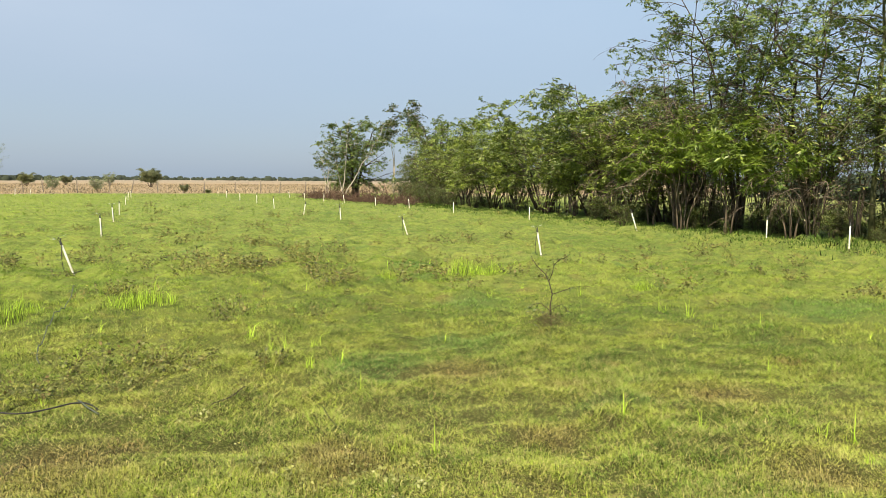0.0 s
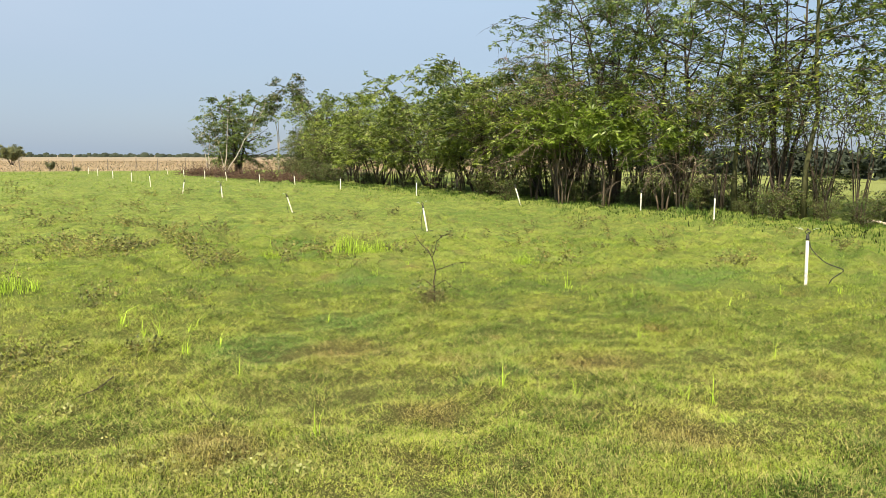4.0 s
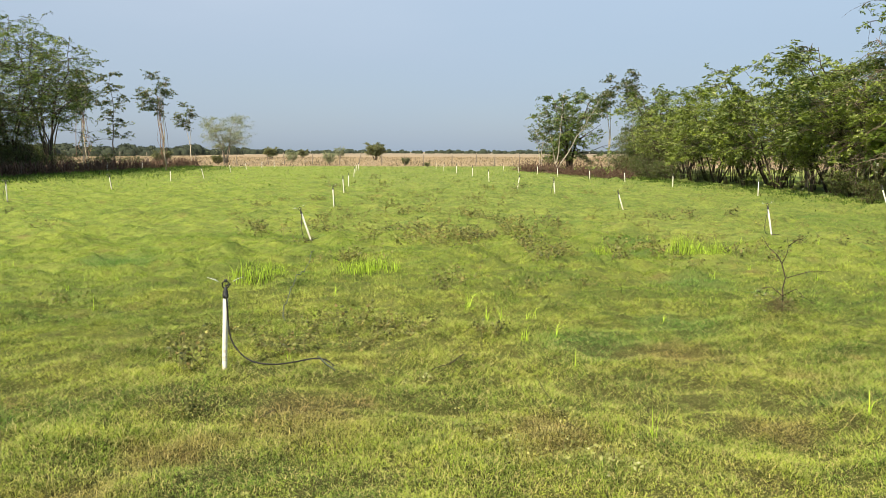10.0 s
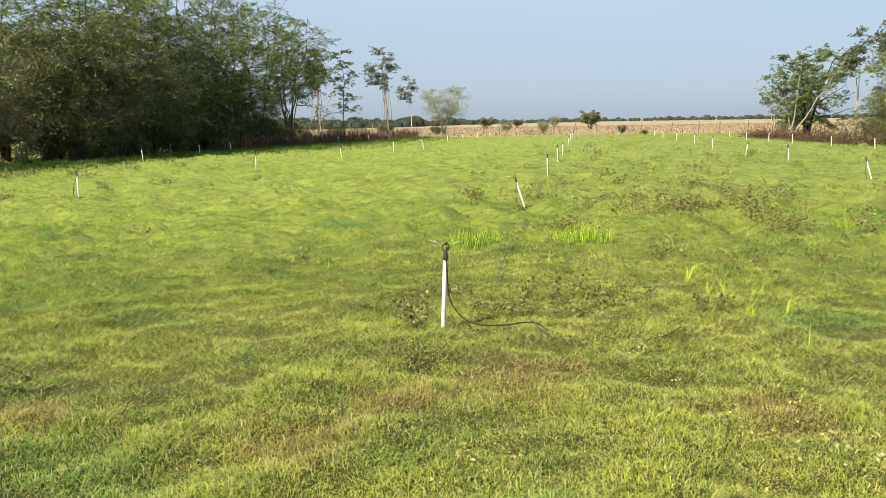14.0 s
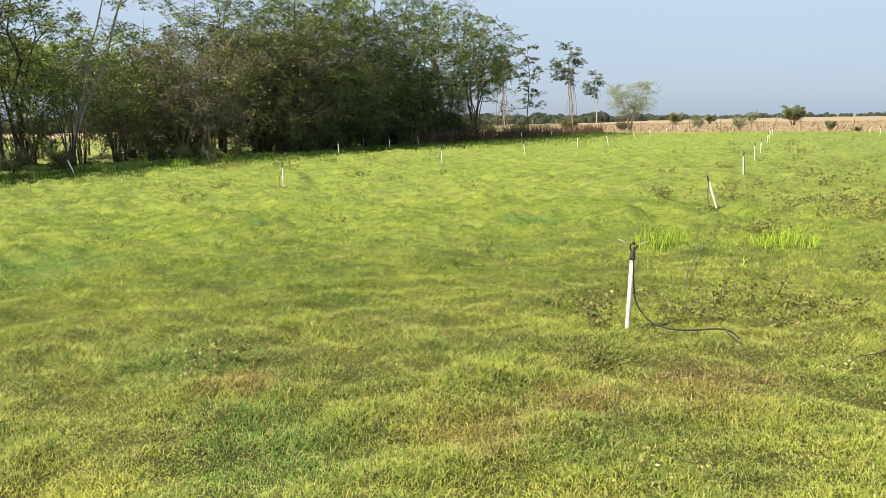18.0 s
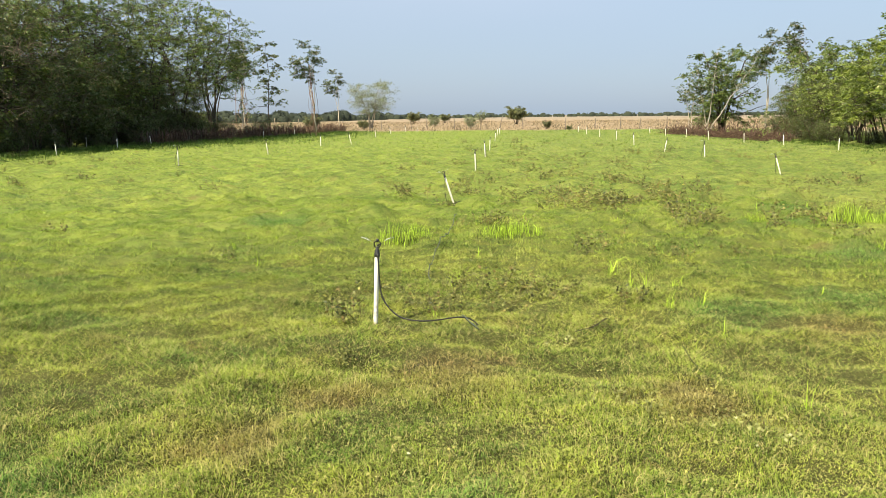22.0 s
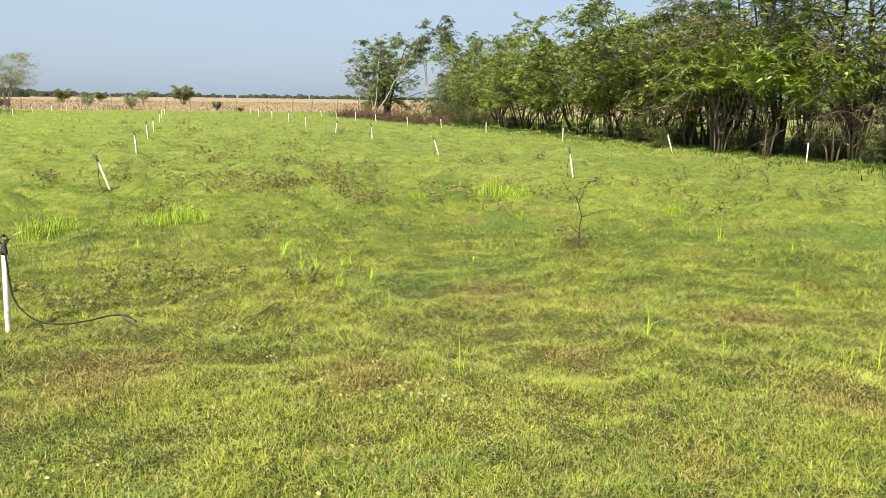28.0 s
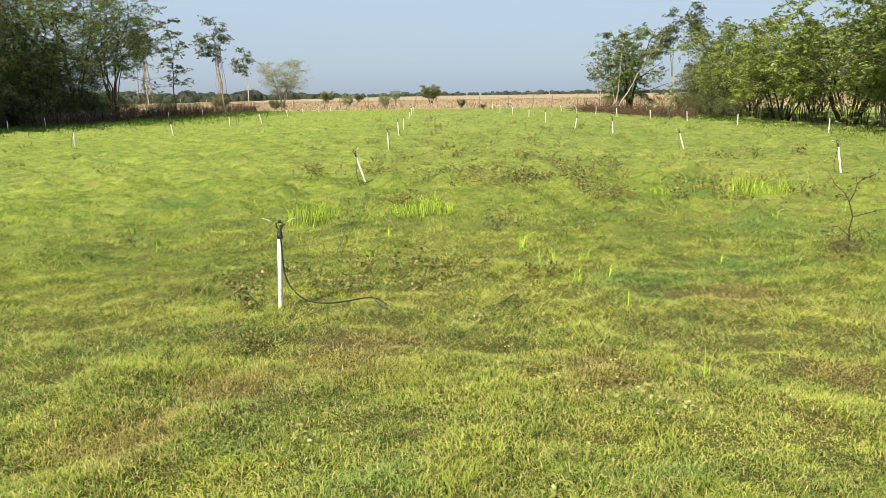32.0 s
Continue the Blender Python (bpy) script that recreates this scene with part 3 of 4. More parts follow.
def build_grass():
    rng = np.random.default_rng(11)
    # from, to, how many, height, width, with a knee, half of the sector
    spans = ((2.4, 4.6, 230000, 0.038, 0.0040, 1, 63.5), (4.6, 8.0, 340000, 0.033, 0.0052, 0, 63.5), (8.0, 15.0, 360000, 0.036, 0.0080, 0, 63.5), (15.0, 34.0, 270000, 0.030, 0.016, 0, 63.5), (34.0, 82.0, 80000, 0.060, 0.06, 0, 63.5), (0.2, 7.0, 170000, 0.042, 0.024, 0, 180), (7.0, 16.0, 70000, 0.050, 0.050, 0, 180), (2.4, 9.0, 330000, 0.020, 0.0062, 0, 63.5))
    sets, first = [], 0
    for r0, r1, n, tall, wide, three, half in spans:
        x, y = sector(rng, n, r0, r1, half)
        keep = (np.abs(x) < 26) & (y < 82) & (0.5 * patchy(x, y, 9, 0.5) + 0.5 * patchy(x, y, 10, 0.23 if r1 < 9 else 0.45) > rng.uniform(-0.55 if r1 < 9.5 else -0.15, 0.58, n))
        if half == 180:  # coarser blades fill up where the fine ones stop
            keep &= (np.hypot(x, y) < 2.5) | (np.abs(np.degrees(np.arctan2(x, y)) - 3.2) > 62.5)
        x, y = x[keep], y[keep]
        lush = patchy(x, y, 5, 2.3) * 0.6 + patchy(x, y, 6, 0.8) * 0.6
        h = tall * (0.35 + 1.05 * np.clip(lush + 1.6 * rise(x, y), 0, 1.6)) * rng.uniform(0.55, 1.5, len(x))
        w = wide * rng.uniform(0.6, 1.3, len(x))
        co, loops, sizes = blades(x, y, h, w, np.abs(rng.normal(2.4 if tall < 0.03 else 1.2 if r1 < 9.5 else 0.8, 0.6, len(x))), rng, bool(three))
        sets.append((co, loops + first, sizes))
        first += len(co)
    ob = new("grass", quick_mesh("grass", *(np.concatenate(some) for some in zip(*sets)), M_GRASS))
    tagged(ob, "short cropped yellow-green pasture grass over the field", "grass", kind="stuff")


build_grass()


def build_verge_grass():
    """Taller grass along the feet of both tree lines and the brush fences, its dark tone taking in the trees' shade."""
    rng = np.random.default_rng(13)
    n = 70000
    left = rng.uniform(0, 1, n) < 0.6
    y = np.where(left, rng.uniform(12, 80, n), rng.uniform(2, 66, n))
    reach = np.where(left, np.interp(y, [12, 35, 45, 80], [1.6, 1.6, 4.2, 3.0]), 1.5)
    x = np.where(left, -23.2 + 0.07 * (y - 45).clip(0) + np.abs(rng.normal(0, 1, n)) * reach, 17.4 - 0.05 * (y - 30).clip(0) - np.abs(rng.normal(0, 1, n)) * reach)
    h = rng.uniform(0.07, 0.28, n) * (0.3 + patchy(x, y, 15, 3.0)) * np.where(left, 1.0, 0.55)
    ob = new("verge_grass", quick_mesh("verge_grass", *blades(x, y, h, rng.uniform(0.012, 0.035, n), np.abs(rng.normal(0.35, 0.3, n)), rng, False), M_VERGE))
    tagged(ob, "longer dark green grass below the trees, with their shade in its colour", "grass", kind="stuff")


build_verge_grass()


def build_dry_grass():
    rng = np.random.default_rng(12)
    n = 60000
    x, y = rng.uniform(-95, 110, n), 83 + 130 * rng.uniform(0, 1, n) ** 1.6
    h = rng.uniform(0.08, 0.3, n) * (0.4 + patchy(x, y, 8, 14.0))
    ob = new("dry_grass", quick_mesh("dry_grass", *blades(x, y, h, 0.03 + 0.0006 * y, np.abs(rng.normal(0.3, 0.25, n)), rng, False), M_DRYGRASS))
    tagged(ob, "tall dry straw-coloured grass past the far fence", "grass", kind="stuff")


build_dry_grass()


# ---- sprinklers on their stakes ----
PIPE = 0.50


def ring_mesh(name, profile, mat, sides=12):
    """A turned shape: (radius, height) up its outline."""
    v = [Vector((r * math.cos(2 * math.pi * k / sides), r * math.sin(2 * math.pi * k / sides), z)) for r, z in profile for k in range(sides)]
    f = [(i * sides + k, i * sides + (k + 1) % sides, (i + 1) * sides + (k + 1) % sides, (i + 1) * sides + k) for i in range(len(profile) - 1) for k in range(sides)]
    f += [tuple(range(sides))[::-1], tuple((len(profile) - 1) * sides + k for k in range(sides))]
    return mesh_of(name, v, f, mat, True)


def stake_meshes():
    pipe = ring_mesh("pipe", [(0.0165, -0.12), (0.0165, 0.02), (0.0163, 0.25), (0.0165, PIPE - 0.004), (0.0145, PIPE), (0.012, PIPE - 0.006)], M_PIPE)
    head = ring_mesh("sprinkler_body", [(0.010, PIPE - 0.015), (0.019, PIPE - 0.012), (0.020, PIPE + 0.012), (0.016, PIPE + 0.016), (0.017, PIPE + 0.034), (0.012, PIPE + 0.040), (0.011, PIPE + 0.056), (0.006, PIPE + 0.060)], M_BLACK)
    w = Wood()
    for s in (-1, 1):
        w.tube([Vector((s * 0.010, 0, PIPE + 0.052)), Vector((s * 0.021, 0, PIPE + 0.068)), Vector((s * 0.021, 0, PIPE + 0.088)), Vector((s * 0.006, 0, PIPE + 0.102))], [0.0045] * 4, 5)
    w.tube([Vector((0, 0, PIPE + 0.094)), Vector((0, 0, PIPE + 0.112))], [0.012, 0.010], 8)
    bridge = w.mesh("bridge", M_BLACK)
    arm = Wood().tube([Vector((0, 0, PIPE + 0.066)), Vector((0.012, 0.004, PIPE + 0.072)), Vector((0.034, 0.008, PIPE + 0.080))], [0.008, 0.006, 0.004], 6).mesh("spinner", M_BLACK)
    return pipe, head, bridge, arm


STAKE = stake_meshes()


def hose_mesh(points, radius=0.0056):
    """A hose through the points, rounded out by a spline."""
    pts = [Vector(p) for p in points]
    out = []
    for i in range(len(pts) - 1):
        a, b, c, d = pts[max(i - 1, 0)], pts[i], pts[i + 1], pts[min(i + 2, len(pts) - 1)]
        for k in range(5):
            t = k / 5
            out.append(0.5 * ((2 * b) + (c - a) * t + (2 * a - 5 * b + 4 * c - d) * t * t + (3 * b - a - 3 * c + d) * t ** 3))
    out.append(pts[-1])
    return Wood().tube(out, [radius] * len(out), 6).mesh("hose", M_HOSE)


SIDE_HOSE = hose_mesh([(0.0, -0.02, PIPE - 0.01), (-0.03, -0.035, PIPE - 0.10), (-0.08, -0.05, 0.25), (-0.10, -0.06, 0.10), (-0.06, -0.05, 0.025), (0.03, -0.03, 0.012), (0.09, -0.01, 0.010), (0.13, 0.03, -0.01)])
LOW_HOSE = hose_mesh([(0.018, -0.012, PIPE - 0.01), (0.022, -0.014, 0.30), (0.03, -0.015, 0.10), (0.08, -0.01, 0.02), (0.20, 0.03, 0.005)])


def water_meshes():
    """Short bright streaks thrown off the spinner."""
    rng, out = np.random.default_rng(17), []
    for k in range(3):
        az = 2.6 + 1.9 * k + rng.normal(0, 0.3)
        p = Vector((0.03 * math.cos(az), 0.03 * math.sin(az), PIPE + 0.085))
        pts = bent(rng, p + Vector((math.cos(az) * 0.02, 0, 0.01)), Vector((math.cos(az), math.sin(az), 0.75)), 0.075, 0.3, 3, 0.05)
        out.append(Wood().tube(pts, [0.0008, 0.0018, 0.0016, 0.0006], 5).mesh("water_jet", M_WATER))
    return out


JETS = water_meshes()


def stake(x, y, lean=0.0, hose=None, tilt=0.0, size=1.0, label="white plastic pipe stake carrying a black sprinkler, standing in the grass"):
    """A sprinkler on its pipe at x, y. lean: degrees to the right as seen from the middle of the field's near end."""
    root = new("sprinkler_stake")
    pipe, body, bridge, spinner = STAKE
    part("pipe", pipe, root, "white PVC pipe, muddy at its foot")
    head = part("sprinkler_body", body, root, "black plastic sprinkler head")
    part("bridge", bridge, head)
    part("spinner", spinner, head)
    if hose is not None:
        for me in JETS:
            part("water_jet", me, root)
        part("hose", hose, root, "thin black rubber hose")
    way = Vector((x, y, 0)).normalized()
    turn = Matrix.Rotation(radians(lean), 4, way) @ Matrix.Rotation(radians(tilt), 4, Vector((way.y, -way.x, 0)))
    yaw = Matrix.Rotation(-math.atan2(x, y), 4, "Z")
    root.matrix_basis = Matrix.Translation((x, y, float(rise(x, y)))) @ turn @ yaw @ Matrix.Diagonal((size, size, size, 1))
    return tagged(root, label, "sprinkler", "sprinklers in rows over the pasture")


FIRST_HOSE = hose_mesh([(0.004, -0.018, PIPE + 0.01), (0.012, -0.024, PIPE - 0.08), (0.016, -0.026, 0.36), (0.035, -0.03, 0.23), (0.085, -0.06, 0.145), (0.17, -0.10, 0.085), (0.30, -0.13, 0.068), (0.44, -0.11, 0.072), (0.57, -0.08, 0.082), (0.66, -0.09, 0.07), (0.74, -0.13, 0.01)])
N_HOSE = hose_mesh([(0.022, -0.01, PIPE - 0.02), (0.03, -0.012, PIPE - 0.08), (0.09, -0.02, 0.34), (0.19, -0.02, 0.255), (0.33, -0.01, 0.20), (0.345, -0.01, 0.17), (0.25, -0.015, 0.09), (0.21, -0.02, 0.0)], 0.006)
stake(-1.14, 5.55, 2.5, FIRST_HOSE, 2, 1.12, "white PVC sprinkler stake with a black hose drooping onto the grass")
stake(-1.21, 14.08, -18, SIDE_HOSE, 0, 1.08, "white sprinkler stake leaning well over, with a black hose")
stake(7.73, 13.97, -10, SIDE_HOSE, 0, 1.05, "slightly leaning white sprinkler stake with a black hose")
stake(8.74, 5.84, -1, N_HOSE, 0, 1.18, "upright white sprinkler stake with a sharply kinked black hose")
stake(-11.65, 15.4, 0, SIDE_HOSE, 0, 1.06)
stake(7.05, 20.8, -17, SIDE_HOSE, 0, 1.0, "leaning white sprinkler stake in the grass")
stake(-1.19, 21.75, -2, LOW_HOSE, 0, 1.05)
for x, y, lean, hose in ((-11.57, 24.8, -1, SIDE_HOSE), (-11.0, 32.6, -7, LOW_HOSE), (-10.5, 39.9, 0, None), (-9.9, 44.8, -12, None), (-10.8, 57.8, -5, None), (-11.3, 68.0, -9, None),
                         (-11.0, 75.0, 4, None), (-10.3, 79.0, -2, None), (-1.2, 29.2, -3, LOW_HOSE), (-1.3, 37.5, 1, None), (-1.3, 47.0, 5, None), (-1.4, 57.0, 3, None), (-1.4, 66.0, 0, None),
                         (6.35, 26.1, -5, SIDE_HOSE), (6.4, 33.4, 9, None), (6.2, 40.5, -4, None), (6.4, 49.0, 0, None), (6.0, 55.0, 0, None), (5.8, 63.0, 2, None), (5.9, 72.0, -1, None),
                         (11.1, 64.0, -10, None), (11.2, 58.0, -4, None), (11.8, 53.9, 2, None), (11.8, 47.7, -6, None), (12.6, 43.2, -3, None), (13.5, 39.6, -4, None),
                         (13.8, 33.8, 0, None), (14.4, 27.1, 0, None), (14.85, 20.5, -17, None), (16.4, 16.5, 0, None), (15.0, 12.6, 0, None),
                         (-21.8, 17.6, -20, None), (-22.0, 24.3, -9, None), (-20.7, 32.2, -3, None), (-21.8, 39.5, 0, None), (-22.4, 44.6, -6, None), (-25.0, 41.9, 0, None),
                         (-20.6, 60.2, 5, None), (-19.9, 66.7, 6, None), (-19.8, 74.6, 0, None)):
    stake(x, y, lean, hose, 0, 1.12)


# ---- trees ----
def build_trees():
    low = [tree("low_tree", 20 + k, 5.4, 5, 2.5, 0.075, (0.27, 0.33, 0.26, 0.35)[k], 11, 2.2, 8, 22, (0.140, 0.050), M_BARK_DARK, M_LEAF, droop=0.6, hang=0.6, loose=0.19, bow=0.85,
                crown_label="dense feathery green foliage hanging low", trunk_label="thin dark leaning stems") for k in range(4)]
    set_out(low, [(18.2, 23.4, 0.86), (18.4, 26.6, 1.12), (18.8, 29.4, 0.84), (17.8, 31.8, 0.78), (19.2, 34.6, 1.16), (18.0, 38.2, 0.80), (19.2, 41.8, 0.98), (18.4, 45.6, 0.80), (19.8, 50.5, 1.02), (22.4, 28.2, 1.1), (22.8, 37.0, 1.04), (23.0, 45.0, 1.06), (23.8, 56.0, 1.0)],
            "low bushy green tree with drooping feathery leaves and many thin stems", "tree", "trees along the field's edge", (0.97, 1.03))
    tall = [tree("tall_tree", 40 + k, 9.0, 5, 2.1, 0.08, 0.37, 12, 2.8, 8, 24, (0.112, 0.042), M_BARK_DARK, M_LEAF_TALL, droop=0.5, hang=0.5, loose=0.19, leafless=0.22,
                 crown_label="open grey-green foliage with gaps of sky", trunk_label="slender grey-brown trunks") for k in range(4)]
    # the two trees at negative y are unseen, added to shade the right-hand row
    set_out(tall, [(18.8, 22.6, 0.95), (18.4, 19.8, 1.05), (18.6, 17.0, 1.0), (18.8, 13.6, 1.0), (21.0, 6.0, 0.9), (21.4, 1.8), (31.0, 24.0, 0.85), (20.6, 10.6, 0.95), (23.0, 8.4, 1.0), (20.2, -2.4, 0.95), (20.8, -6.6, 1.0),
                   (-25.5, 43.4, 1.15), (-26.4, 46.6, 1.2), (-24.8, 49.8, 1.2), (-26.8, 40.0, 1.15), (-25.8, 36.4, 1.1), (-27.6, 52.6, 1.22), (-25.2, 55.0, 1.25), (-29.4, 44.5, 1.1), (-28.6, 17.6, 0.85), (-28.2, 20.4, 0.95), (-25.8, 12.4), (-24.8, 60.0, 1.2),
                   (-28.8, 33.0, 1.1), (-30.4, 38.4, 1.15), (-29.6, 49.0, 1.2), (-26.0, 63.5, 1.1), (-25.4, 14.6, 0.85)],
            "tall slender tree with open leafy crown and several trunks", "tree", "trees along the field's edge", (0.96, 1.05))
    dark = [tree("thicket_tree", 60 + k, 5.8, 7, 2.6, 0.065, 0.16, 10, 2.3, 8, 16, (0.12, 0.055), M_BARK, M_LEAF_DARK, droop=0.8, hang=0.3, loose=0.17, leafless=0.25, feathered=False,
                 crown_label="dull olive leaves among dead twigs", trunk_label="tangled dark stems") for k in range(3)]
    set_out(dark, [(-27.6, 24.6, 0.85), (-26.8, 28.4, 1.1), (-26.6, 33.2, 1.2), (-26.0, 34.4, 1.2), (-29.6, 27.2, 1.15), (-28.4, 21.0, 0.75), (-28.8, 36.0, 1.2), (-25.8, 38.4, 1.1), (-26.4, 42.0, 1.0), (-27.0, 48.0, 1.0), (-26.6, 53.0, 0.9), (-25.4, 45.3, 0.95), (-25.6, 49.6, 1.0), (-25.3, 40.6, 0.95), (-26.0, 56.4, 1.0), (19.4, 53.5, 0.75), (18.2, 49.0, 0.62)],
            "dense dark thicket tree with tangled half-bare branches", "tree", "trees along the field's edge", (0.95, 1.05))
    straight = [tree("straight_tree", 160 + k, 10.5, 1, 0.5, 0.10, 0.25, 16, 2.8, 7, 18, (0.115, 0.042), M_BARK_GREEN, M_LEAF_TALL, droop=0.35, hang=0.5, loose=0.22, limb_rise=0.35, leafless=0.4,
                     trunk_label="straight greenish-brown trunk") for k in range(2)]
    set_out(straight, [(17.9, 12.2), (18.2, 14.6, 0.95), (19.2, 8.2, 1.0), (-26.2, 50.6, 1.05), (-26.8, 17.9, 0.9), (-27.6, 19.2, 0.85)], "tall straight tree with a greenish trunk and level boughs", "tree", "trees along the field's edge", (0.97, 1.03))
    twiggy = [tree("twiggy_tree", 170 + k, 5.6, 7, 2.0, 0.045, 0.2, 12, 2.2, 9, 8, (0.10, 0.045), M_DEAD, M_LEAF_DARK, droop=0.9, hang=0.3, loose=0.15, feathered=False, leafless=0.8,
                   crown_label="few dull leaves among dead twigs", trunk_label="grey-brown tangle of dry branches") for k in range(2)]
    set_out(twiggy, [(17.4, 21.6, 0.95), (17.6, 24.8, 0.8), (-25.8, 28.6, 1.1), (-25.2, 34.2, 1.15), (-26.0, 27.0, 1.0), (17.8, 16.2, 0.8), (-25.0, 36.2, 1.0)], "half-dead tree with a tangle of dry twigs", "tree", "trees along the field's edge", (0.97, 1.03))
    slim = [tree("slender_tree", 80 + k, 8.0, 2, 1.1, 0.075, 0.66, 9, 1.7, 9, 15, (0.17, 0.07), M_BARK_PALE, M_LEAF_DARK, droop=0.3, hang=0.25, loose=0.2, bow=2.6, leafless=0.1, ends=(((0.3, 0.1, 8.0), (1.3, 0.3, 6.6)), ((-0.4, 0.2, 8.0), (0.7, -0.5, 7.2)))[k],
                 crown_label="small tufted crown at the top", trunk_label="tall thin pale trunk") for k in range(2)]
    set_out(slim, [(-17.1, 63.8, 0.95), (-26.4, 72.0, 1.05), (22.9, 72.0, 1.1), (25.6, 73.0, 1.12), (-20.0, 85.0, 0.8), (-24.4, 66.0, 0.95)], "tall slender tree with a small tufted crown", "tree", "single trees beyond the fence", (0.98, 1.02))
    rng = np.random.default_rng(88)
    for root in [ob for ob in scene.objects if ob.name.startswith("slender_tree")][:2]:
        for k in range(8):
            x, y, top = rng.normal(0.15, 0.22), rng.normal(0, 0.3), rng.uniform(4.6, 6.6)
            pts = [Vector((x + rng.normal(0, 0.06) * i, y, top * (1 - i / 6) + 0.4 * rng.uniform() * (i == 6))) for i in range(7)]
            part("vine", Wood().tube(pts, [0.022 * rng.uniform(0.5, 1.3)] * 7, 4).mesh("vine", M_VINE), root, "dry brown hanging vine" if k == 0 else "")
    tier = [tree("layered_tree", 90, 8.8, 1, 0.6, 0.11, 0.28, 19, 2.2, 8, 24, (0.16, 0.065), M_BARK_DARK, M_LEAF_DARK, droop=0.25, hang=0.2, loose=0.16, limb_rise=0.15,
                 crown_label="leaves in flat separate layers")]
    set_out(tier, [(-24.9, 75.0)], "upright tree with leaves in separate flat layers", "tree", "single trees beyond the fence", (1, 1))
    pale = [tree("bare_tree", 95, 6.2, 6, 3.1, 0.10, 0.34, 12, 2.4, 10, 9, (0.12, 0.055), M_BARK_GREY, M_LEAF_GREY, droop=0.3, hang=0.1, loose=0.22, feathered=False, leafless=0.1,
                 crown_label="thin scatter of pale leaves on bare grey twigs")]
    set_out(pale, [(-19.2, 100.0, 0.98)], "half-bare tree with pale grey twigs", "tree", "single trees beyond the fence", (1, 1))
    broad = [tree("broad_tree", 97, 7.2, 4, 2.9, 0.17, 0.12, 15, 2.6, 10, 22, (0.18, 0.065), M_BARK_DARK, M_LEAF_TALL, droop=0.6, hang=0.6, loose=0.22, crown_label="rounded dark green crown")]
    set_out(broad, [(17.6, 67.0, 0.98), (24.5, 63.0, 1.0)], "broad dark green tree with a thick trunk", "tree", "single trees beyond the fence", (1, 1))
    for x, y, seed, ends in ((15.2, 62.0, 98, ((0.5, -0.1, 6.4), (3.3, -0.8, 5.8), (-0.9, 0.4, 5.0))), (14.0, 62.6, 99, ((0.2, 0.0, 4.2), (-0.4, 0.2, 3.3)))):
        one = tree("white_trunk_tree", seed, 6.4, 3, 1.0, 0.065, 0.50, 7, 1.5, 5, 14, (0.18, 0.06), M_BARK_PALE, M_LEAF_DARK, droop=0.4, hang=0.4, loose=0.26, bow=1.0, ends=ends, trunk_label="smooth whitish forked trunk")
        one.matrix_basis = pose(x, y, float(rise(x, y)) - 0.02)
        tagged(one, "forked tree with a smooth whitish trunk", "tree", "single trees beyond the fence")
    for x, y, seed, ends in ((-26.1, 20.8, 190, ((2.3, 3.0, 9.8), (1.5, 1.9, 8.8))), (-27.4, 17.2, 191, ((2.0, 2.6, 9.6), (0.2, 0.4, 8.8)))):
        one = tree("leaning_tree", seed, 9.0, 2, 1.0, 0.115, 0.45, 8, 2.3, 6, 15, (0.15, 0.055), M_BARK_GREY, M_LEAF_TALL, droop=0.5, hang=0.6, loose=0.24, bow=1.0, leafless=0.22, ends=ends, trunk_label="long leaning grey trunk")
        one.matrix_basis = pose(x, y, float(rise(x, y)) - 0.02)
        tagged(one, "leaning tree with long grey trunks and an open crown", "tree", "trees along the field's edge")
    arch = tree("arching_tree", 195, 5.6, 3, 2.0, 0.16, 0.3, 9, 2.3, 6, 14, (0.10, 0.05), M_BARK_DARK, M_LEAF_DARK, droop=0.7, hang=0.3, loose=0.2, leafless=0.35, ends=((1.2, 0.6, 5.6), (-0.8, -0.2, 6.0), (0.5, 2.0, 5.4)), trunk_label="thick dark trunk")
    part("bough", Wood().tube([Vector(p) for p in ((0.0, 0.0, 0.6), (-0.25, -0.35, 1.25), (-0.8, -1.0, 1.65), (-1.5, -2.0, 1.85), (-2.1, -2.9, 1.7), (-2.5, -3.5, 1.3))], [0.15, 0.14, 0.12, 0.10, 0.07, 0.04], 7).mesh("bough", M_BARK_DARK), arch, "dark bough arching down towards the ground")
    arch.matrix_basis = pose(-24.9, 33.6, float(rise(-24.9, 33.6)) - 0.02)
    tagged(arch, "dark tree with a low arching bough", "tree", "trees along the field's edge")
    bush = [tree("bush", 110 + k, 2.3, 7, 1.25, 0.045, 0.30, 8, 0.8, 5, 16, (0.15, 0.08), M_BARK_DARK, M_LEAF_BUSH, droop=0.15, hang=0.0, loose=0.15, bow=0.9, feathered=False, crown_label="rounded dense olive leaves") for k in range(2)]
    set_out(bush, [(0.2, 140.0, 1.28), (3.5, 86.0, 0.36), (5.6, 80.0, 0.22), (-19.0, 94.0, 0.45), (-20.2, 150.0, 0.95), (-23.0, 84.0, 0.7), (-16.2, 175.0, 0.8)],
            "rounded olive-green bush standing in dry grass", "bush", "bushes beyond the far fence", (0.97, 1.03))
    dusty = [tree("dusty_bush", 114 + k, 2.6, 8, 1.3, 0.04, 0.2, 8, 0.8, 6, 9, (0.12, 0.06), M_BARK_GREY, M_LEAF_GREY, droop=0.15, hang=0.0, loose=0.17, bow=1.1, leafless=0.35, feathered=False, crown_label="thin dusty grey-green leaves") for k in range(2)]
    set_out(dusty, [(-5.6, 95.0, 0.60), (-11.6, 108.0, 0.68), (-8.2, 182.0, 0.95)], "thin dusty grey-green bush standing in dry grass", "bush", "bushes beyond the far fence", (0.97, 1.03))
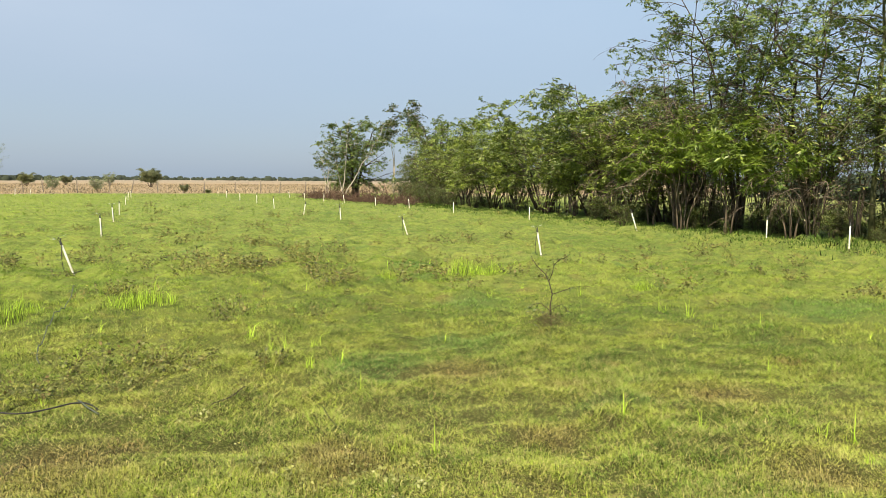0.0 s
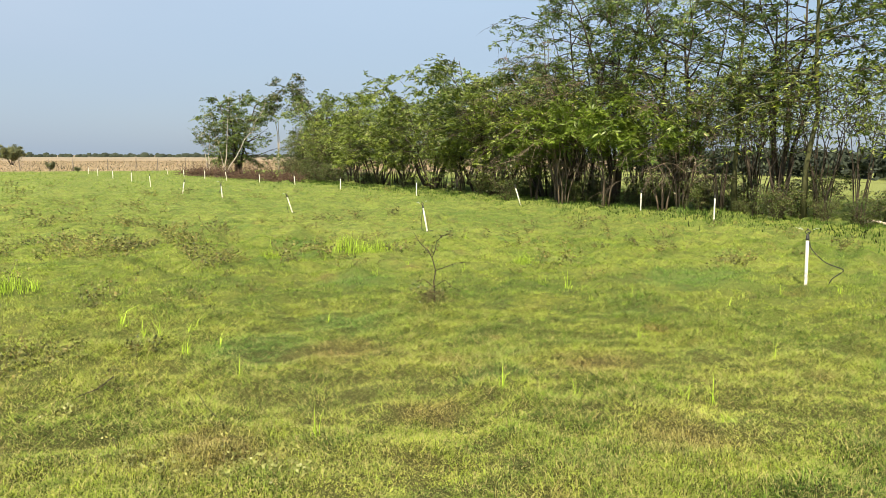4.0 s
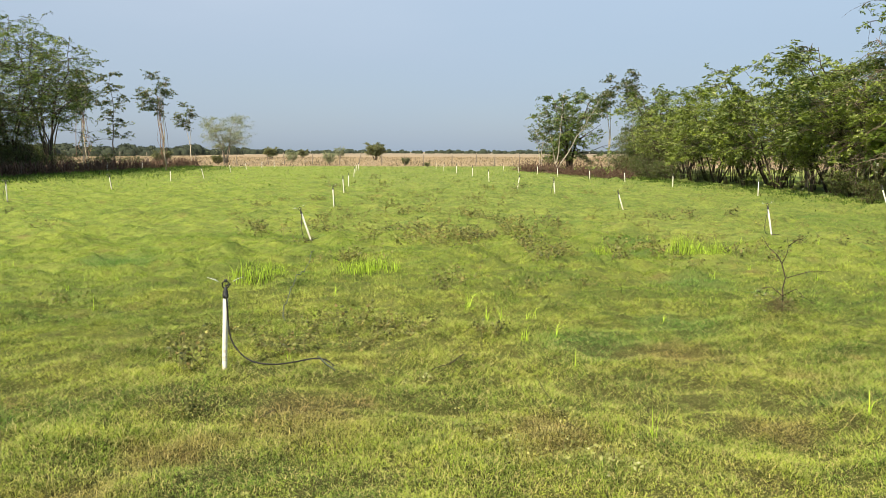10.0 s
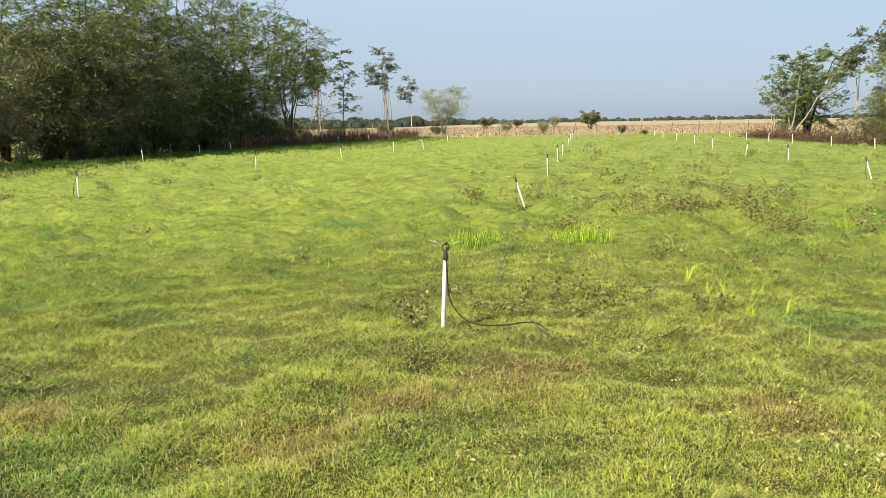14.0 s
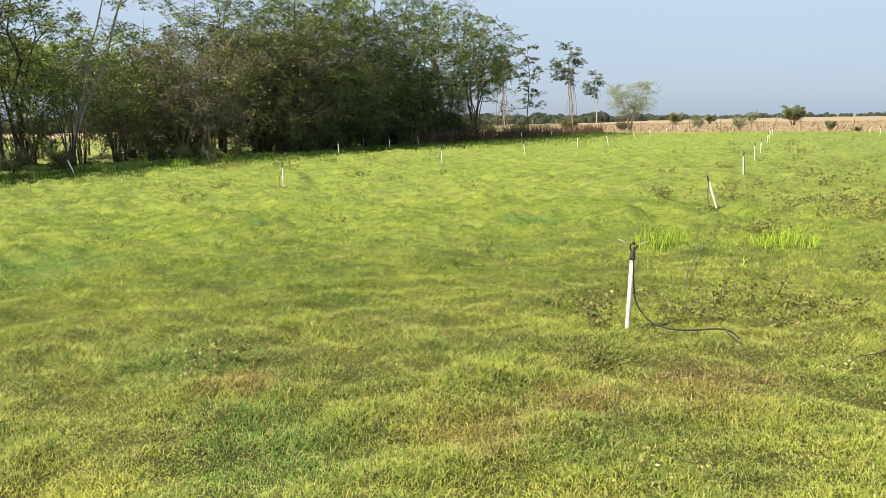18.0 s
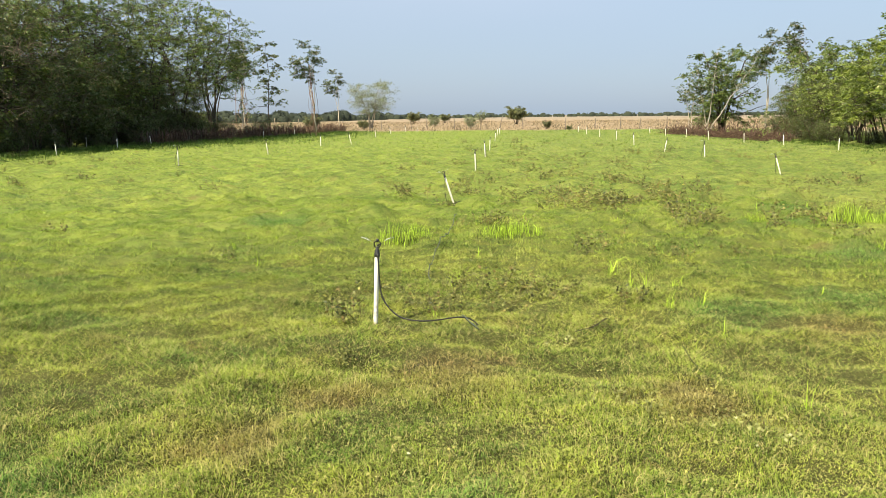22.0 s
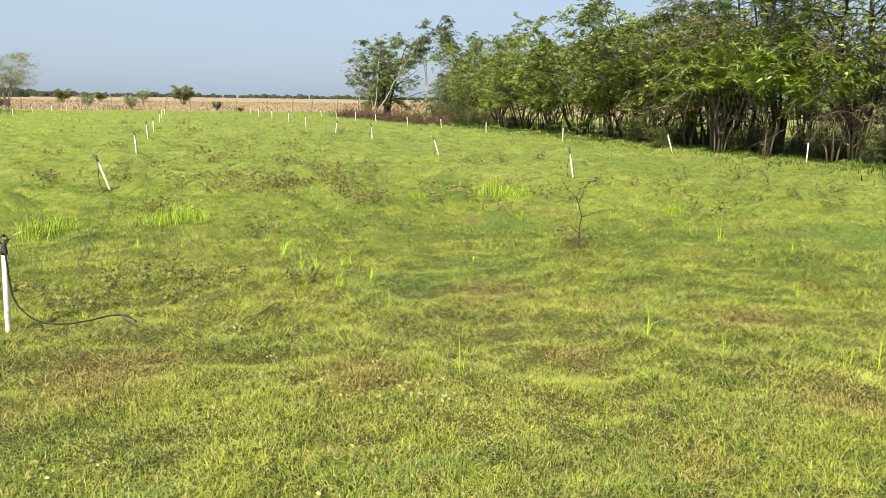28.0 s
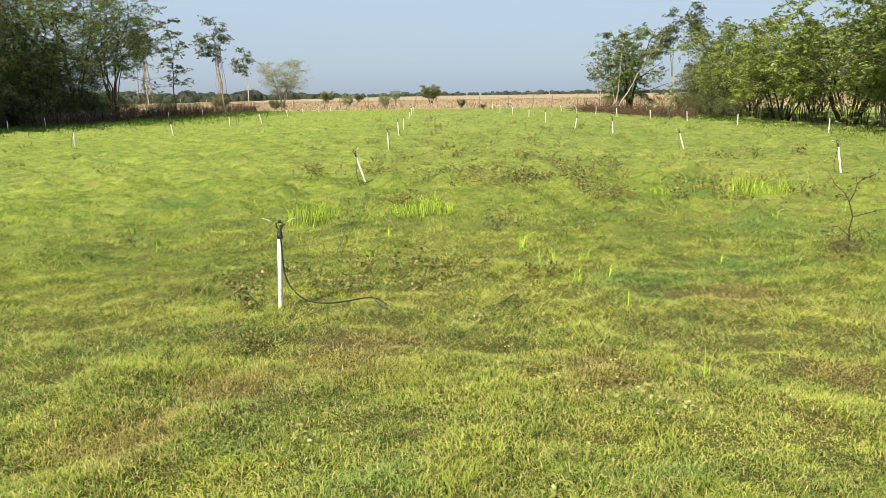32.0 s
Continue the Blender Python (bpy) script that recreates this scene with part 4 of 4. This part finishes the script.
    under = [tree("shrub", 120 + k, 1.4, 9, 0.75, 0.016, 0.15, 5, 0.6, 4, 9, (0.065, 0.036), M_BARK_DARK, M_LEAF_DARK, droop=0.3, hang=0.2, loose=0.13, feathered=False, leafless=0.3) for k in range(3)]
    rng = np.random.default_rng(31)
    leafy = [tree("leafy_shrub", 125 + k, 1.9, 9, 0.8, 0.014, 0.12, 7, 0.6, 5, 9, (0.08, 0.034), M_BARK_DARK, M_LEAF_DARK, droop=0.4, hang=0.4, loose=0.14, leafless=0.2) for k in range(3)]
    set_out(leafy, [(18.9 + rng.normal(0, 0.8), y + rng.uniform(-0.4, 0.4), rng.uniform(0.3, 0.8)) for y in np.arange(4, 27, 1.3)] + [(-26.6 + rng.normal(0, 1.0), y + rng.uniform(-0.4, 0.4), rng.uniform(0.8, 1.5)) for y in np.arange(38, 62, 0.7)] + [(-24.6 + 0.11 * (y - 55) + rng.normal(0, 0.7), y, rng.uniform(0.35, 0.8)) for y in np.arange(56, 80, 2.1)],
            "leafy green shrub with thin upright stems", "shrub", "undergrowth below the trees", (0.95, 1.05))
    spots = [(17.8 + rng.normal(0, 0.7), y + rng.uniform(-0.5, 0.5), rng.uniform(0.3, 0.8)) for y in np.arange(3, 27, 0.75)]
    spots += [(18.2 + rng.normal(0, 0.9), y + rng.uniform(-0.6, 0.6), rng.uniform(0.35, 0.6)) for y in np.arange(27, 52, 2.2)]
    spots += [(-25.4 + rng.normal(0, 1.0), y + rng.uniform(-0.6, 0.6), rng.uniform(0.35, 0.8) * (1.0 if y < 30 else 1.4)) for y in np.arange(12, 60, 0.85)]
    spots += [(-27.2 + rng.normal(0, 0.8), y + rng.uniform(-0.6, 0.6), rng.uniform(0.8, 1.5)) for y in np.arange(26, 62, 1.3)]
    spots += [(17.6 + rng.normal(0, 0.6), y + rng.uniform(-0.6, 0.6), rng.uniform(0.6, 1.2)) for y in np.arange(40, 54, 1.6)]
    spots = [p for p in spots if math.hypot(p[0] + 26, p[1] - 31.4) > 1.5 and math.hypot(p[0] + 26, p[1] - 22.8) > 1.9]
    set_out(under, spots, "scrubby undergrowth of thin twigs and small leaves", "shrub", "undergrowth below the trees", (0.9, 1.1))
    poles = [tree("pole_tree", 150 + k, 4.4, 9, 1.2, 0.024, 0.5, 5, 1.0, 4, 3, (0.15, 0.045), M_BARK_DARK, M_LEAF, droop=0.4, hang=0.6, loose=0.2, trunk_label="bundle of thin bare stems") for k in range(2)]
    set_out(poles, [(18.6 + rng.normal(0, 0.6), y, rng.uniform(0.85, 1.1)) for y in np.arange(6, 27, 1.0)] + [(19.8 + rng.normal(0, 0.6), y, rng.uniform(0.85, 1.1)) for y in np.arange(5, 26, 2.6)] + [(18.4 + rng.normal(0, 0.7), y, rng.uniform(0.6, 0.8)) for y in np.arange(27, 50, 0.9)] + [(-26.0 + rng.normal(0, 0.8), y, rng.uniform(1.0, 1.35)) for y in np.arange(36, 58, 2.2)] + [(-26.6 + rng.normal(0, 0.8), y, rng.uniform(0.8, 1.1)) for y in np.arange(12, 36, 1.7)],
            "clump of thin bare-stemmed saplings", "tree", "trees along the field's edge", (0.95, 1.05))
    young = [tree("young_tree", 140 + k, 3.3, 4, 1.1, 0.035, 0.62, 7, 1.1, 5, 16, (0.20, 0.05), M_BARK, M_LEAF_BRIGHT, droop=0.5, hang=0.6, loose=0.18, crown_label="bright yellow-green hanging leaves") for k in range(2)]
    set_out(young, [(16.6, 20.4, 1.05), (16.8, 18.5, 1.0), (17.0, 22.6, 0.9), (17.2, 16.4, 0.85), (-34.0, 25.5, 1.7), (-35.5, 29.5, 1.9), (-33.0, 31.0, 1.5)], "young tree with bright yellow-green hanging leaves", "tree", "trees along the field's edge", (0.97, 1.03))


build_trees()


# ---- brush fences, far fence, far woods ----
def brush_fence(a, b, n, tall, seed, upright):
    rng = np.random.default_rng(seed)
    root = tagged(new("brush_fence"), "reddish-brown fence of piled dead brush and stakes", "fence")
    a, b = Vector((*a, 0)), Vector((*b, 0))
    heap = Wood()
    for k in range(n):
        p = a.lerp(b, rng.uniform()) + Vector((rng.normal(0, 0.45), rng.normal(0, 0.3), 0))
        p.z = rng.uniform(0, tall * 0.7) * rng.uniform(0.2, 1)
        way = Vector((rng.normal(0, 1), rng.normal(0, 1), rng.normal(0.15, 0.5)))
        pts = bent(rng, p, way, rng.uniform(0.5, 1.5), 0.2, 3, 0.25)
        for q in pts:
            q.z = max(q.z, 0.03)
        heap.tube(pts, [0.022, 0.018, 0.013, 0.006], 4, cap=False)
    for k in range(upright):
        p = a.lerp(b, (k + rng.uniform()) / upright) + Vector((rng.normal(0, 0.3), 0, -0.1))
        way = Vector((rng.normal(0, 0.18), rng.normal(0, 0.18), 1))
        pts = bent(rng, p, way, tall * rng.uniform(0.75, 1.2), 0.0, 3, 0.07)
        part("stake", Wood().tube(pts, [0.055, 0.05, 0.045, 0.03], 5).mesh("stake", M_BRUSH), root)
    tagged(part("brushwood", heap.mesh("brushwood", M_BRUSH), root), kind="stuff")


brush_fence((-23.2, 45.0), (-19.0, 82.0), 1500, 0.9, 51, 300)
brush_fence((15.2, 44.5), (13.2, 66.0), 1300, 0.62, 52, 60)


def far_fence():
    rng = np.random.default_rng(61)
    root = tagged(new("wire_fence"), "wire fence on rough grey wooden posts", "fence")
    tops = []
    for k in range(24):
        x = -38 + 2.6 * k + rng.normal(0, 0.3)
        y = 85.5 + rng.normal(0, 0.15)
        pts = bent(rng, Vector((x, y, -0.2)), Vector((rng.normal(0, 0.06), rng.normal(0, 0.05), 1)), rng.uniform(1.35, 1.75), 0, 4, 0.05)
        part("post", Wood().tube(pts, [0.055, 0.052, 0.05, 0.046, 0.04], 6).mesh("post", M_POST), root)
        tops.append(pts)
    for u in (0.45, 0.68, 0.9):
        part("wire", Wood().tube([along(p, u) for p in tops], [0.004] * len(tops), 4).mesh("wire", M_WIRE), root)


far_fence()


def field_fence():
    """Old wire fence that runs behind the right-hand trees."""
    rng = np.random.default_rng(63)
    root = tagged(new("field_fence"), "old wire fence on weathered posts behind the trees", "fence")
    tops = []
    for k in range(10):
        y = 3.6 + 3.2 * k + rng.normal(0, 0.3)
        pts = bent(rng, Vector((19.7 + rng.normal(0, 0.12), y, -0.2)), Vector((rng.normal(0, 0.06), rng.normal(0, 0.05), 1)), rng.uniform(1.4, 1.65), 0, 4, 0.05)
        part("post", Wood().tube(pts, [0.06, 0.056, 0.054, 0.05, 0.045], 6).mesh("post", M_POST), root)
        tops.append(pts)
    for u in (0.5, 0.72, 0.93):
        part("wire", Wood().tube([along(p, u) for p in tops], [0.004] * len(tops), 4).mesh("wire", M_WIRE), root)


field_fence()


def far_woods():
    rng = np.random.default_rng(71)
    spots = []
    for a in np.arange(-math.pi, math.pi, 0.0045):
        deg = math.degrees(a)
        near = np.interp(deg, [-180, -75, -30, -14, -8, 0, 25, 60, 180], [300, 190, 215, 270, 430, 640, 620, 300, 300])
        tall = np.interp(deg, [-180, -75, -30, -14, -8, 0, 25, 60, 180], [6, 5.0, 4.3, 4.1, 3.9, 3.8, 4.2, 5.0, 6])
        for _ in range(2 if -70 < deg < 66 else 1):
            r = near * rng.uniform(0.95, 1.25)
            spots.append((r * math.sin(a + rng.normal(0, 0.003)), r * math.cos(a), tall * rng.uniform(0.7, 1.0) * (0.75 + 0.35 * (rng.uniform() < 0.2))))
    anchors, sizes, lumps, caps = [], [], [], []
    for x, y, h in spots:
        deg = math.degrees(math.atan2(x, y))
        seen = -70 < deg < 66
        wide = h * rng.uniform(0.7, 1.3)
        first, ring = len(lumps), rng.uniform(0.75, 1.1, 9)
        for i in range(3):
            for k in range(9):
                t, r = 2 * math.pi * k / 9, 0.85 * wide * (1.0, 0.95, 0.6)[i] * ring[k] * rng.uniform(0.85, 1.1)
                lumps.append((x + r * math.cos(t), y + r * math.sin(t) * 0.6, h * (-0.05, 0.5, 0.82)[i] * (rng.uniform(0.75, 1.1) if i else 1)))
        lumps.append((x, y, h * 0.90))
        for i in range(2):
            caps += [(first + 9 * i + k, first + 9 * i + (k + 1) % 9, first + 9 * i + 9 + (k + 1) % 9, first + 9 * i + 9 + k) for k in range(9)]
        caps += [(first + 18 + k, first + 18 + (k + 1) % 9, first + 27) for k in range(9)]
        for _ in range(0 if not seen else 56 if deg < -5 else 16):
            u, t = rng.uniform(0, 1), rng.uniform(0, 2 * math.pi)
            c = math.cos(1.5 * u)
            anchors.append((x + wide * c * math.cos(t), y + wide * 0.6 * c * math.sin(t), h * math.sin(1.5 * u) * 0.88))
            sizes.append(h * 0.075)
    for y in np.arange(-30, 62, 1.2):
        # hedge across the meadow behind the trees
        x, h = 52 + 0.12 * y + rng.normal(0, 1.2), rng.uniform(1.2, 2.6)
        for _ in range(70):
            anchors.append((x + rng.normal(0, 1.0), y + rng.normal(0, 1.0), h * rng.uniform(0, 1) ** 0.8))
            sizes.append(0.28)
    n = len(anchors)
    base, s = np.array(anchors), np.array(sizes)[:, None]
    parts = []
    for _ in range(3):
        u = rng.normal(0, 1, (n, 3))
        u /= np.linalg.norm(u, axis=1, keepdims=True)
        w = np.cross(u, rng.normal(0, 1, (n, 3)))
        w /= np.linalg.norm(w, axis=1, keepdims=True)
        c = base + rng.normal(0, 1, (n, 3)) * s * 0.6
        parts.append(np.stack([c - u * s, c + w * s * 0.7, c + u * s, c - w * s * 0.6], 1))
    co = np.concatenate(parts).reshape(-1, 3)
    co[:, 2] = np.maximum(co[:, 2], 0.0)
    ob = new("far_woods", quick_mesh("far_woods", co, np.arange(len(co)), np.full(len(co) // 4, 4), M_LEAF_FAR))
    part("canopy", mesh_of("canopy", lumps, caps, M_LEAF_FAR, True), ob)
    tagged(ob, "low hazy band of distant scrub and trees on the horizon", "woods", kind="stuff")


far_woods()


# ---- weeds, tufts and small things in the grass ----
def weed(name, seed, tall, stems, leaves, leaf, mat, leaf_label):
    rng = np.random.default_rng(seed)
    root, wood, anchors = new(name), Wood(), []
    for s in range(stems):
        az = rng.uniform(0, 6.28)
        pts = bent(rng, Vector((rng.normal(0, 0.02 + 0.011 * stems), rng.normal(0, 0.02 + 0.011 * stems), -0.02)), Vector((math.cos(az) * rng.uniform(0.1, 0.8), math.sin(az) * rng.uniform(0.1, 0.8), 1)), tall * rng.uniform(0.5, 1.15), 0.2, 4, 0.16)
        wood.tube(pts, [0.0032, 0.003, 0.0026, 0.002, 0.0012], 4, cap=False)
        anchors += [tuple(along(pts, rng.uniform(0.2, 1.0))) for _ in range(leaves)]
    tagged(part("stalk", wood.mesh("stalk", M_STALK), root), kind="stuff")
    tagged(part("foliage", leaf_mesh("foliage", anchors, 1, *leaf, 0.03, 0.1, rng, mat, 0.2), root, leaf_label), kind="stuff")
    return root


def build_weeds():
    rng = np.random.default_rng(81)
    kinds = [weed("weed", 200 + k, 0.26 + 0.05 * (k % 3), 9 + k % 3, 14, (0.034, 0.024), M_LEAF_WEED, "small round brownish-green leaves") for k in range(5)]
    spots = []
    for x, y, rx, ry, n in ((1.35, 13.3, 0.55, 0.8, 17), (2.65, 12.6, 0.4, 0.9, 14), (0.2, 14.4, 0.9, 0.9, 7), (2.0, 17.0, 1.6, 1.2, 14), (1.0, 22.5, 2.0, 1.5, 16), (-0.1, 6.4, 0.7, 0.35, 9), (4.9, 11.3, 0.8, 0.8, 12),
                            (3.6, 15.5, 1.4, 1.2, 10), (1.2, 19.0, 2.5, 2.0, 14), (0.2, 26.0, 2.2, 4.0, 13), (3.0, 33.0, 3.0, 6.0, 12), (9.8, 12.6, 1.6, 1.0, 12), (12.0, 10.6, 1.6, 1.0, 9), (7.0, 9.4, 1.2, 0.6, 7), (10.0, 8.0, 1.2, 0.7, 5),
                            (-0.8, 15.0, 0.8, 0.6, 7), (-0.6, 10.9, 0.6, 0.5, 5), (-7.0, 15.0, 4.0, 3.0, 8), (-12.0, 22.0, 4.0, 4.0, 10), (-3.6, 3.4, 0.5, 0.3, 2), (-17.0, 22.0, 3.0, 5.0, 10), (3.0, 44.0, 4.0, 6.0, 9), (9.0, 30.0, 3.0, 5.0, 8), (6.0, 17.5, 3.0, 2.0, 10), (2.2, 9.0, 1.0, 0.6, 4)):
        spots += [(x + rng.normal(0, rx), y + rng.normal(0, ry), rng.uniform(0.6, 1.25) * (0.68 if y < 8 else 1.0 if y < 16 else 1.15)) for _ in range(n)]
    spots += [(float(x), float(y), rng.uniform(0.35, 0.8)) for x, y in zip(*sector(rng, 24, 7, 24, 22, 26))]
    spots += [(float(x), float(y), rng.uniform(0.3, 0.7)) for x, y in zip(*sector(rng, 12, 4, 18, 58))]
    set_out(kinds, spots, "low weed with brownish-green round leaves in the grass", "weed", "weeds in the pasture", (0.9, 1.1))
    upright = [weed("upright_weed", 230 + k, 0.44, 4, 16, (0.032, 0.023), M_LEAF_WEED, "sparse dark rounded leaves") for k in range(3)]
    set_out(upright, [(-1.40, 5.5), (-1.28, 5.62, 0.9), (-1.46, 5.7, 1.05), (-0.92, 6.05, 0.9), (-0.80, 5.9, 0.8), (-0.66, 5.85, 0.9), (-0.59, 6.67), (-0.3, 6.8, 0.95), (-0.2, 6.91), (0.01, 6.35, 0.9), (0.18, 6.54), (0.1, 6.75, 0.9), (0.32, 6.6, 0.85), (-0.45, 6.2, 0.8), (-0.75, 6.9, 0.9), (-0.1, 6.1, 0.8), (0.66, 5.6, 0.6), (4.75, 5.95, 0.6), (-3.63, 5.2, 0.5), (1.2, 7.3, 0.6), (6.88, 7.79, 0.8), (9.47, 9.02, 0.9), (6.94, 7.59, 0.7), (8.83, 10.7), (10.26, 11.11)],
            "slender upright weed with sparse dark leaves", "weed", "weeds in the pasture", (0.9, 1.1))
    pale = [weed("pale_weed", 220 + k, 0.14, 13, 14, (0.025, 0.016), M_LEAF_PALE, "pale yellowish leaves") for k in range(2)]
    set_out(pale, [(1.15, 3.83), (1.17, 3.89, 0.9), (0.55, 4.13, 0.9), (0.62, 4.11, 0.8), (0.65, 2.81, 0.8), (0.22, 5.26, 0.8), (0.06, 4.99, 0.7), (-0.85, 5.5, 0.8), (-0.6, 3.25, 0.8), (0.85, 3.85, 0.8), (1.01, 3.76, 0.7), (1.21, 3.73, 0.8), (0.72, 3.72, 0.7), (1.3, 3.95, 0.7)], "small weed with pale yellowish leaves", "weed", "weeds in the pasture", (0.9, 1.1))


build_weeds()


def tuft(seed, radius, n, tall, mat=None, lean=0.4):
    rng = np.random.default_rng(seed)
    a, r = rng.uniform(0, 6.28, n), radius * np.sqrt(rng.uniform(0, 1, n))
    h = tall * rng.uniform(0.2, 1.0, n) ** 1.3 * 1.25 * (1.1 - 0.6 * r / radius)
    co, loops, sizes = blades(r * np.cos(a), r * np.sin(a), h, rng.uniform(0.004, 0.0085, n), np.abs(rng.normal(lean, lean * 0.5, n)), rng, True)
    co[:, 2] -= np.repeat(rise(r * np.cos(a), r * np.sin(a)), 5)
    root = new("grass_tuft")
    tagged(part("foliage", quick_mesh("foliage", co, loops, sizes, mat or M_LIME), root), kind="stuff")
    return root


def build_tufts():
    wide, slim = [tuft(300 + k, 0.34, 300, 0.42) for k in range(2)], [tuft(310 + k, 0.045, 12, 0.25) for k in range(2)]
    set_out(wide, [(-0.26, 9.75, 0.9), (0.04, 9.95, 0.75), (-1.56, 9.35, 0.8), (-1.36, 9.8, 0.6), (5.0, 11.7), (5.45, 11.5, 0.8), (6.9, 9.3, 0.6), (-21.2, 21.8, 1.2), (3.7, 12.0, 0.6), (8.2, 9.9, 0.6)],
            "lush clump of tall lime-green grass", "grass tuft", "lush tufts in the pasture", (0.95, 1.05))
    rng = np.random.default_rng(91)
    spots = [(1.55, 4.02, 0.95), (1.28, 6.3, 1.0), (1.2, 7.0, 1.1), (1.5, 7.1, 0.9), (0.95, 7.6, 0.9), (3.0, 4.2, 0.8), (3.4, 3.9, 0.8), (4.4, 9.4, 0.9), (-0.6, 7.3, 0.8), (0.93, 7.49, 1.2), (1.06, 7.16, 1.0), (5.81, 7.44, 1.1), (6.11, 7.31, 1.2), (3.94, 3.44, 0.8), (4.06, 3.31, 1.0), (3.76, 2.96, 0.6), (4.91, 4.86, 0.9), (1.57, 6.37, 0.9)]
    spots += [(float(x), float(y), rng.uniform(0.4, 0.8)) for x, y in zip(*sector(rng, 70, 3.5, 15, 58))]
    set_out(slim, spots, "thin upright sprig of bright green grass", "grass tuft", "lush tufts in the pasture", (0.9, 1.1))

    dry = [tuft(320 + k, 0.26, 420, 0.085, M_TUSSOCK, 1.2) for k in range(3)]
    set_out(dry, [(-0.45, 4.55, 1.2), (-0.2, 4.75, 0.8), (-0.7, 4.4, 0.8), (-1.43, 3.38, 0.9), (-3.1, 3.4, 0.8), (-1.1, 4.0, 0.8), (0.97, 4.1, 0.8), (2.35, 5.75, 0.9), (3.4, 2.95, 0.7), (4.0, 4.4, 0.9), (2.38, 4.1, 0.6), (-2.3, 4.9, 0.7), (0.5, 3.2, 0.7), (1.9, 3.3, 0.6), (-4.4, 5.4, 0.9), (5.4, 5.0, 0.8)],
            "low tussock of brown and straw-coloured dry grass", "grass tuft", "dry tussocks in the pasture", (0.9, 1.1))


build_tufts()


def sapling(x, y):
    rng = np.random.default_rng(95)
    root, twigs, anchors = new("thorny_sapling"), Wood(), []
    main = [Vector(p) for p in ((0, 0, -0.05), (0.01, 0, 0.12), (0.0, 0.01, 0.26), (0.02, 0, 0.38), (-0.02, 0, 0.52), (-0.06, 0, 0.60), (-0.15, 0, 0.68), (-0.22, 0.02, 0.80))]
    part("stem", Wood().tube(main, [0.008, 0.007, 0.0065, 0.006, 0.0055, 0.005, 0.004, 0.0025], 6).mesh("stem", M_BARK_DARK), root, "dark crooked thorny stem")
    for pts in (((-0.02, 0, 0.52), (0.02, 0, 0.62), (0.03, 0, 0.70), (0.01, 0, 0.80)), ((0.02, 0, 0.38), (0.13, 0, 0.42), (0.24, 0.02, 0.46), (0.42, 0.03, 0.47)),
                ((0.0, 0, 0.2), (0.12, -0.02, 0.28), (0.2, -0.03, 0.2), (0.3, -0.04, 0.15)), ((0.03, 0, 0.70), (0.09, 0, 0.76), (0.15, 0, 0.78), (0.2, 0, 0.82)), ((0, 0, 0.2), (-0.1, 0, 0.28), (-0.17, 0, 0.27), (-0.24, 0, 0.2))):
        pts = [Vector(p) for p in pts]
        part("branch", Wood().tube(pts, [0.0045, 0.004, 0.003, 0.0015], 5).mesh("branch", M_BARK_DARK), root)
        anchors += [tuple(along(pts, u)) for u in rng.uniform(0.35, 1, 14)]
    for _ in range(170):
        az = rng.uniform(0, 6.28)
        p = Vector((rng.normal(-0.03, 0.08), rng.normal(0, 0.08), rng.uniform(0, 0.12)))
        pts = bent(rng, p, Vector((math.cos(az), math.sin(az), rng.uniform(0.1, 1.4))), rng.uniform(0.1, 0.26), 0.2, 3, 0.3)
        twigs.tube(pts, [0.002, 0.0018, 0.0014, 0.001], 3, cap=False)
        anchors.append(tuple(pts[-1]))
    tagged(part("twig_tangle", twigs.mesh("twig_tangle", M_STALK), root, "greyish tangle of fine twigs"), kind="stuff")
    tagged(part("foliage", leaf_mesh("foliage", anchors, 1, 0.03, 0.016, 0.012, 0.1, rng, M_LEAF_DARK), root), kind="stuff")
    root.matrix_basis = pose(x, y, float(rise(x, y)), 0, 0, -28)
    tagged(root, "small bare thorny sapling with a grey twiggy base", "sapling")


sapling(4.03, 7.05)


def loose_length(name, points, radius, mat, label, category):
    me = hose_mesh(points, radius)
    me.materials[0] = mat
    for v in me.vertices:
        v.co.z += float(rise(v.co.x, v.co.y))
    tagged(new(name, me), label, category)


loose_length("loose_hose", [(-1.01, 12.23, 0.050), (-0.96, 10.22, 0.060), (-0.96, 8.99, 0.070), (-0.95, 7.99, 0.060), (-0.92, 7.31, 0.060), (-0.87, 7.04, 0.030)], 0.0055, M_HOSE_OLD, "dusty dark hose lying loose across the grass", "hose")
loose_length("pipe_joint", [(-0.47, 5.71, 0.050), (-0.40, 5.51, 0.045), (-0.32, 5.39, 0.010)], 0.006, M_HOSE_OLD, "short dusty pipe end lying in the grass", "pipe")
loose_length("fallen_twig", [(1.09, 5.02, 0.05), (1.10, 4.75, 0.035), (1.11, 4.5, 0.02)], 0.003, M_BARK_GREEN, "thin greenish fallen twig lying in the grass", "twig")
loose_length("fallen_branch", [(18.1, 10.7, 0.06), (18.35, 10.25, 0.10), (18.7, 9.6, 0.22)], 0.035, M_BARK_PALE, "pale barkless branch lying below the trees", "branch")
loose_length("fallen_twig", [(0.39, 5.38, 0.015), (0.52, 5.47, 0.030), (0.65, 5.58, 0.045)], 0.004, M_BARK_DARK, "dark fallen twig lying in the grass", "twig")
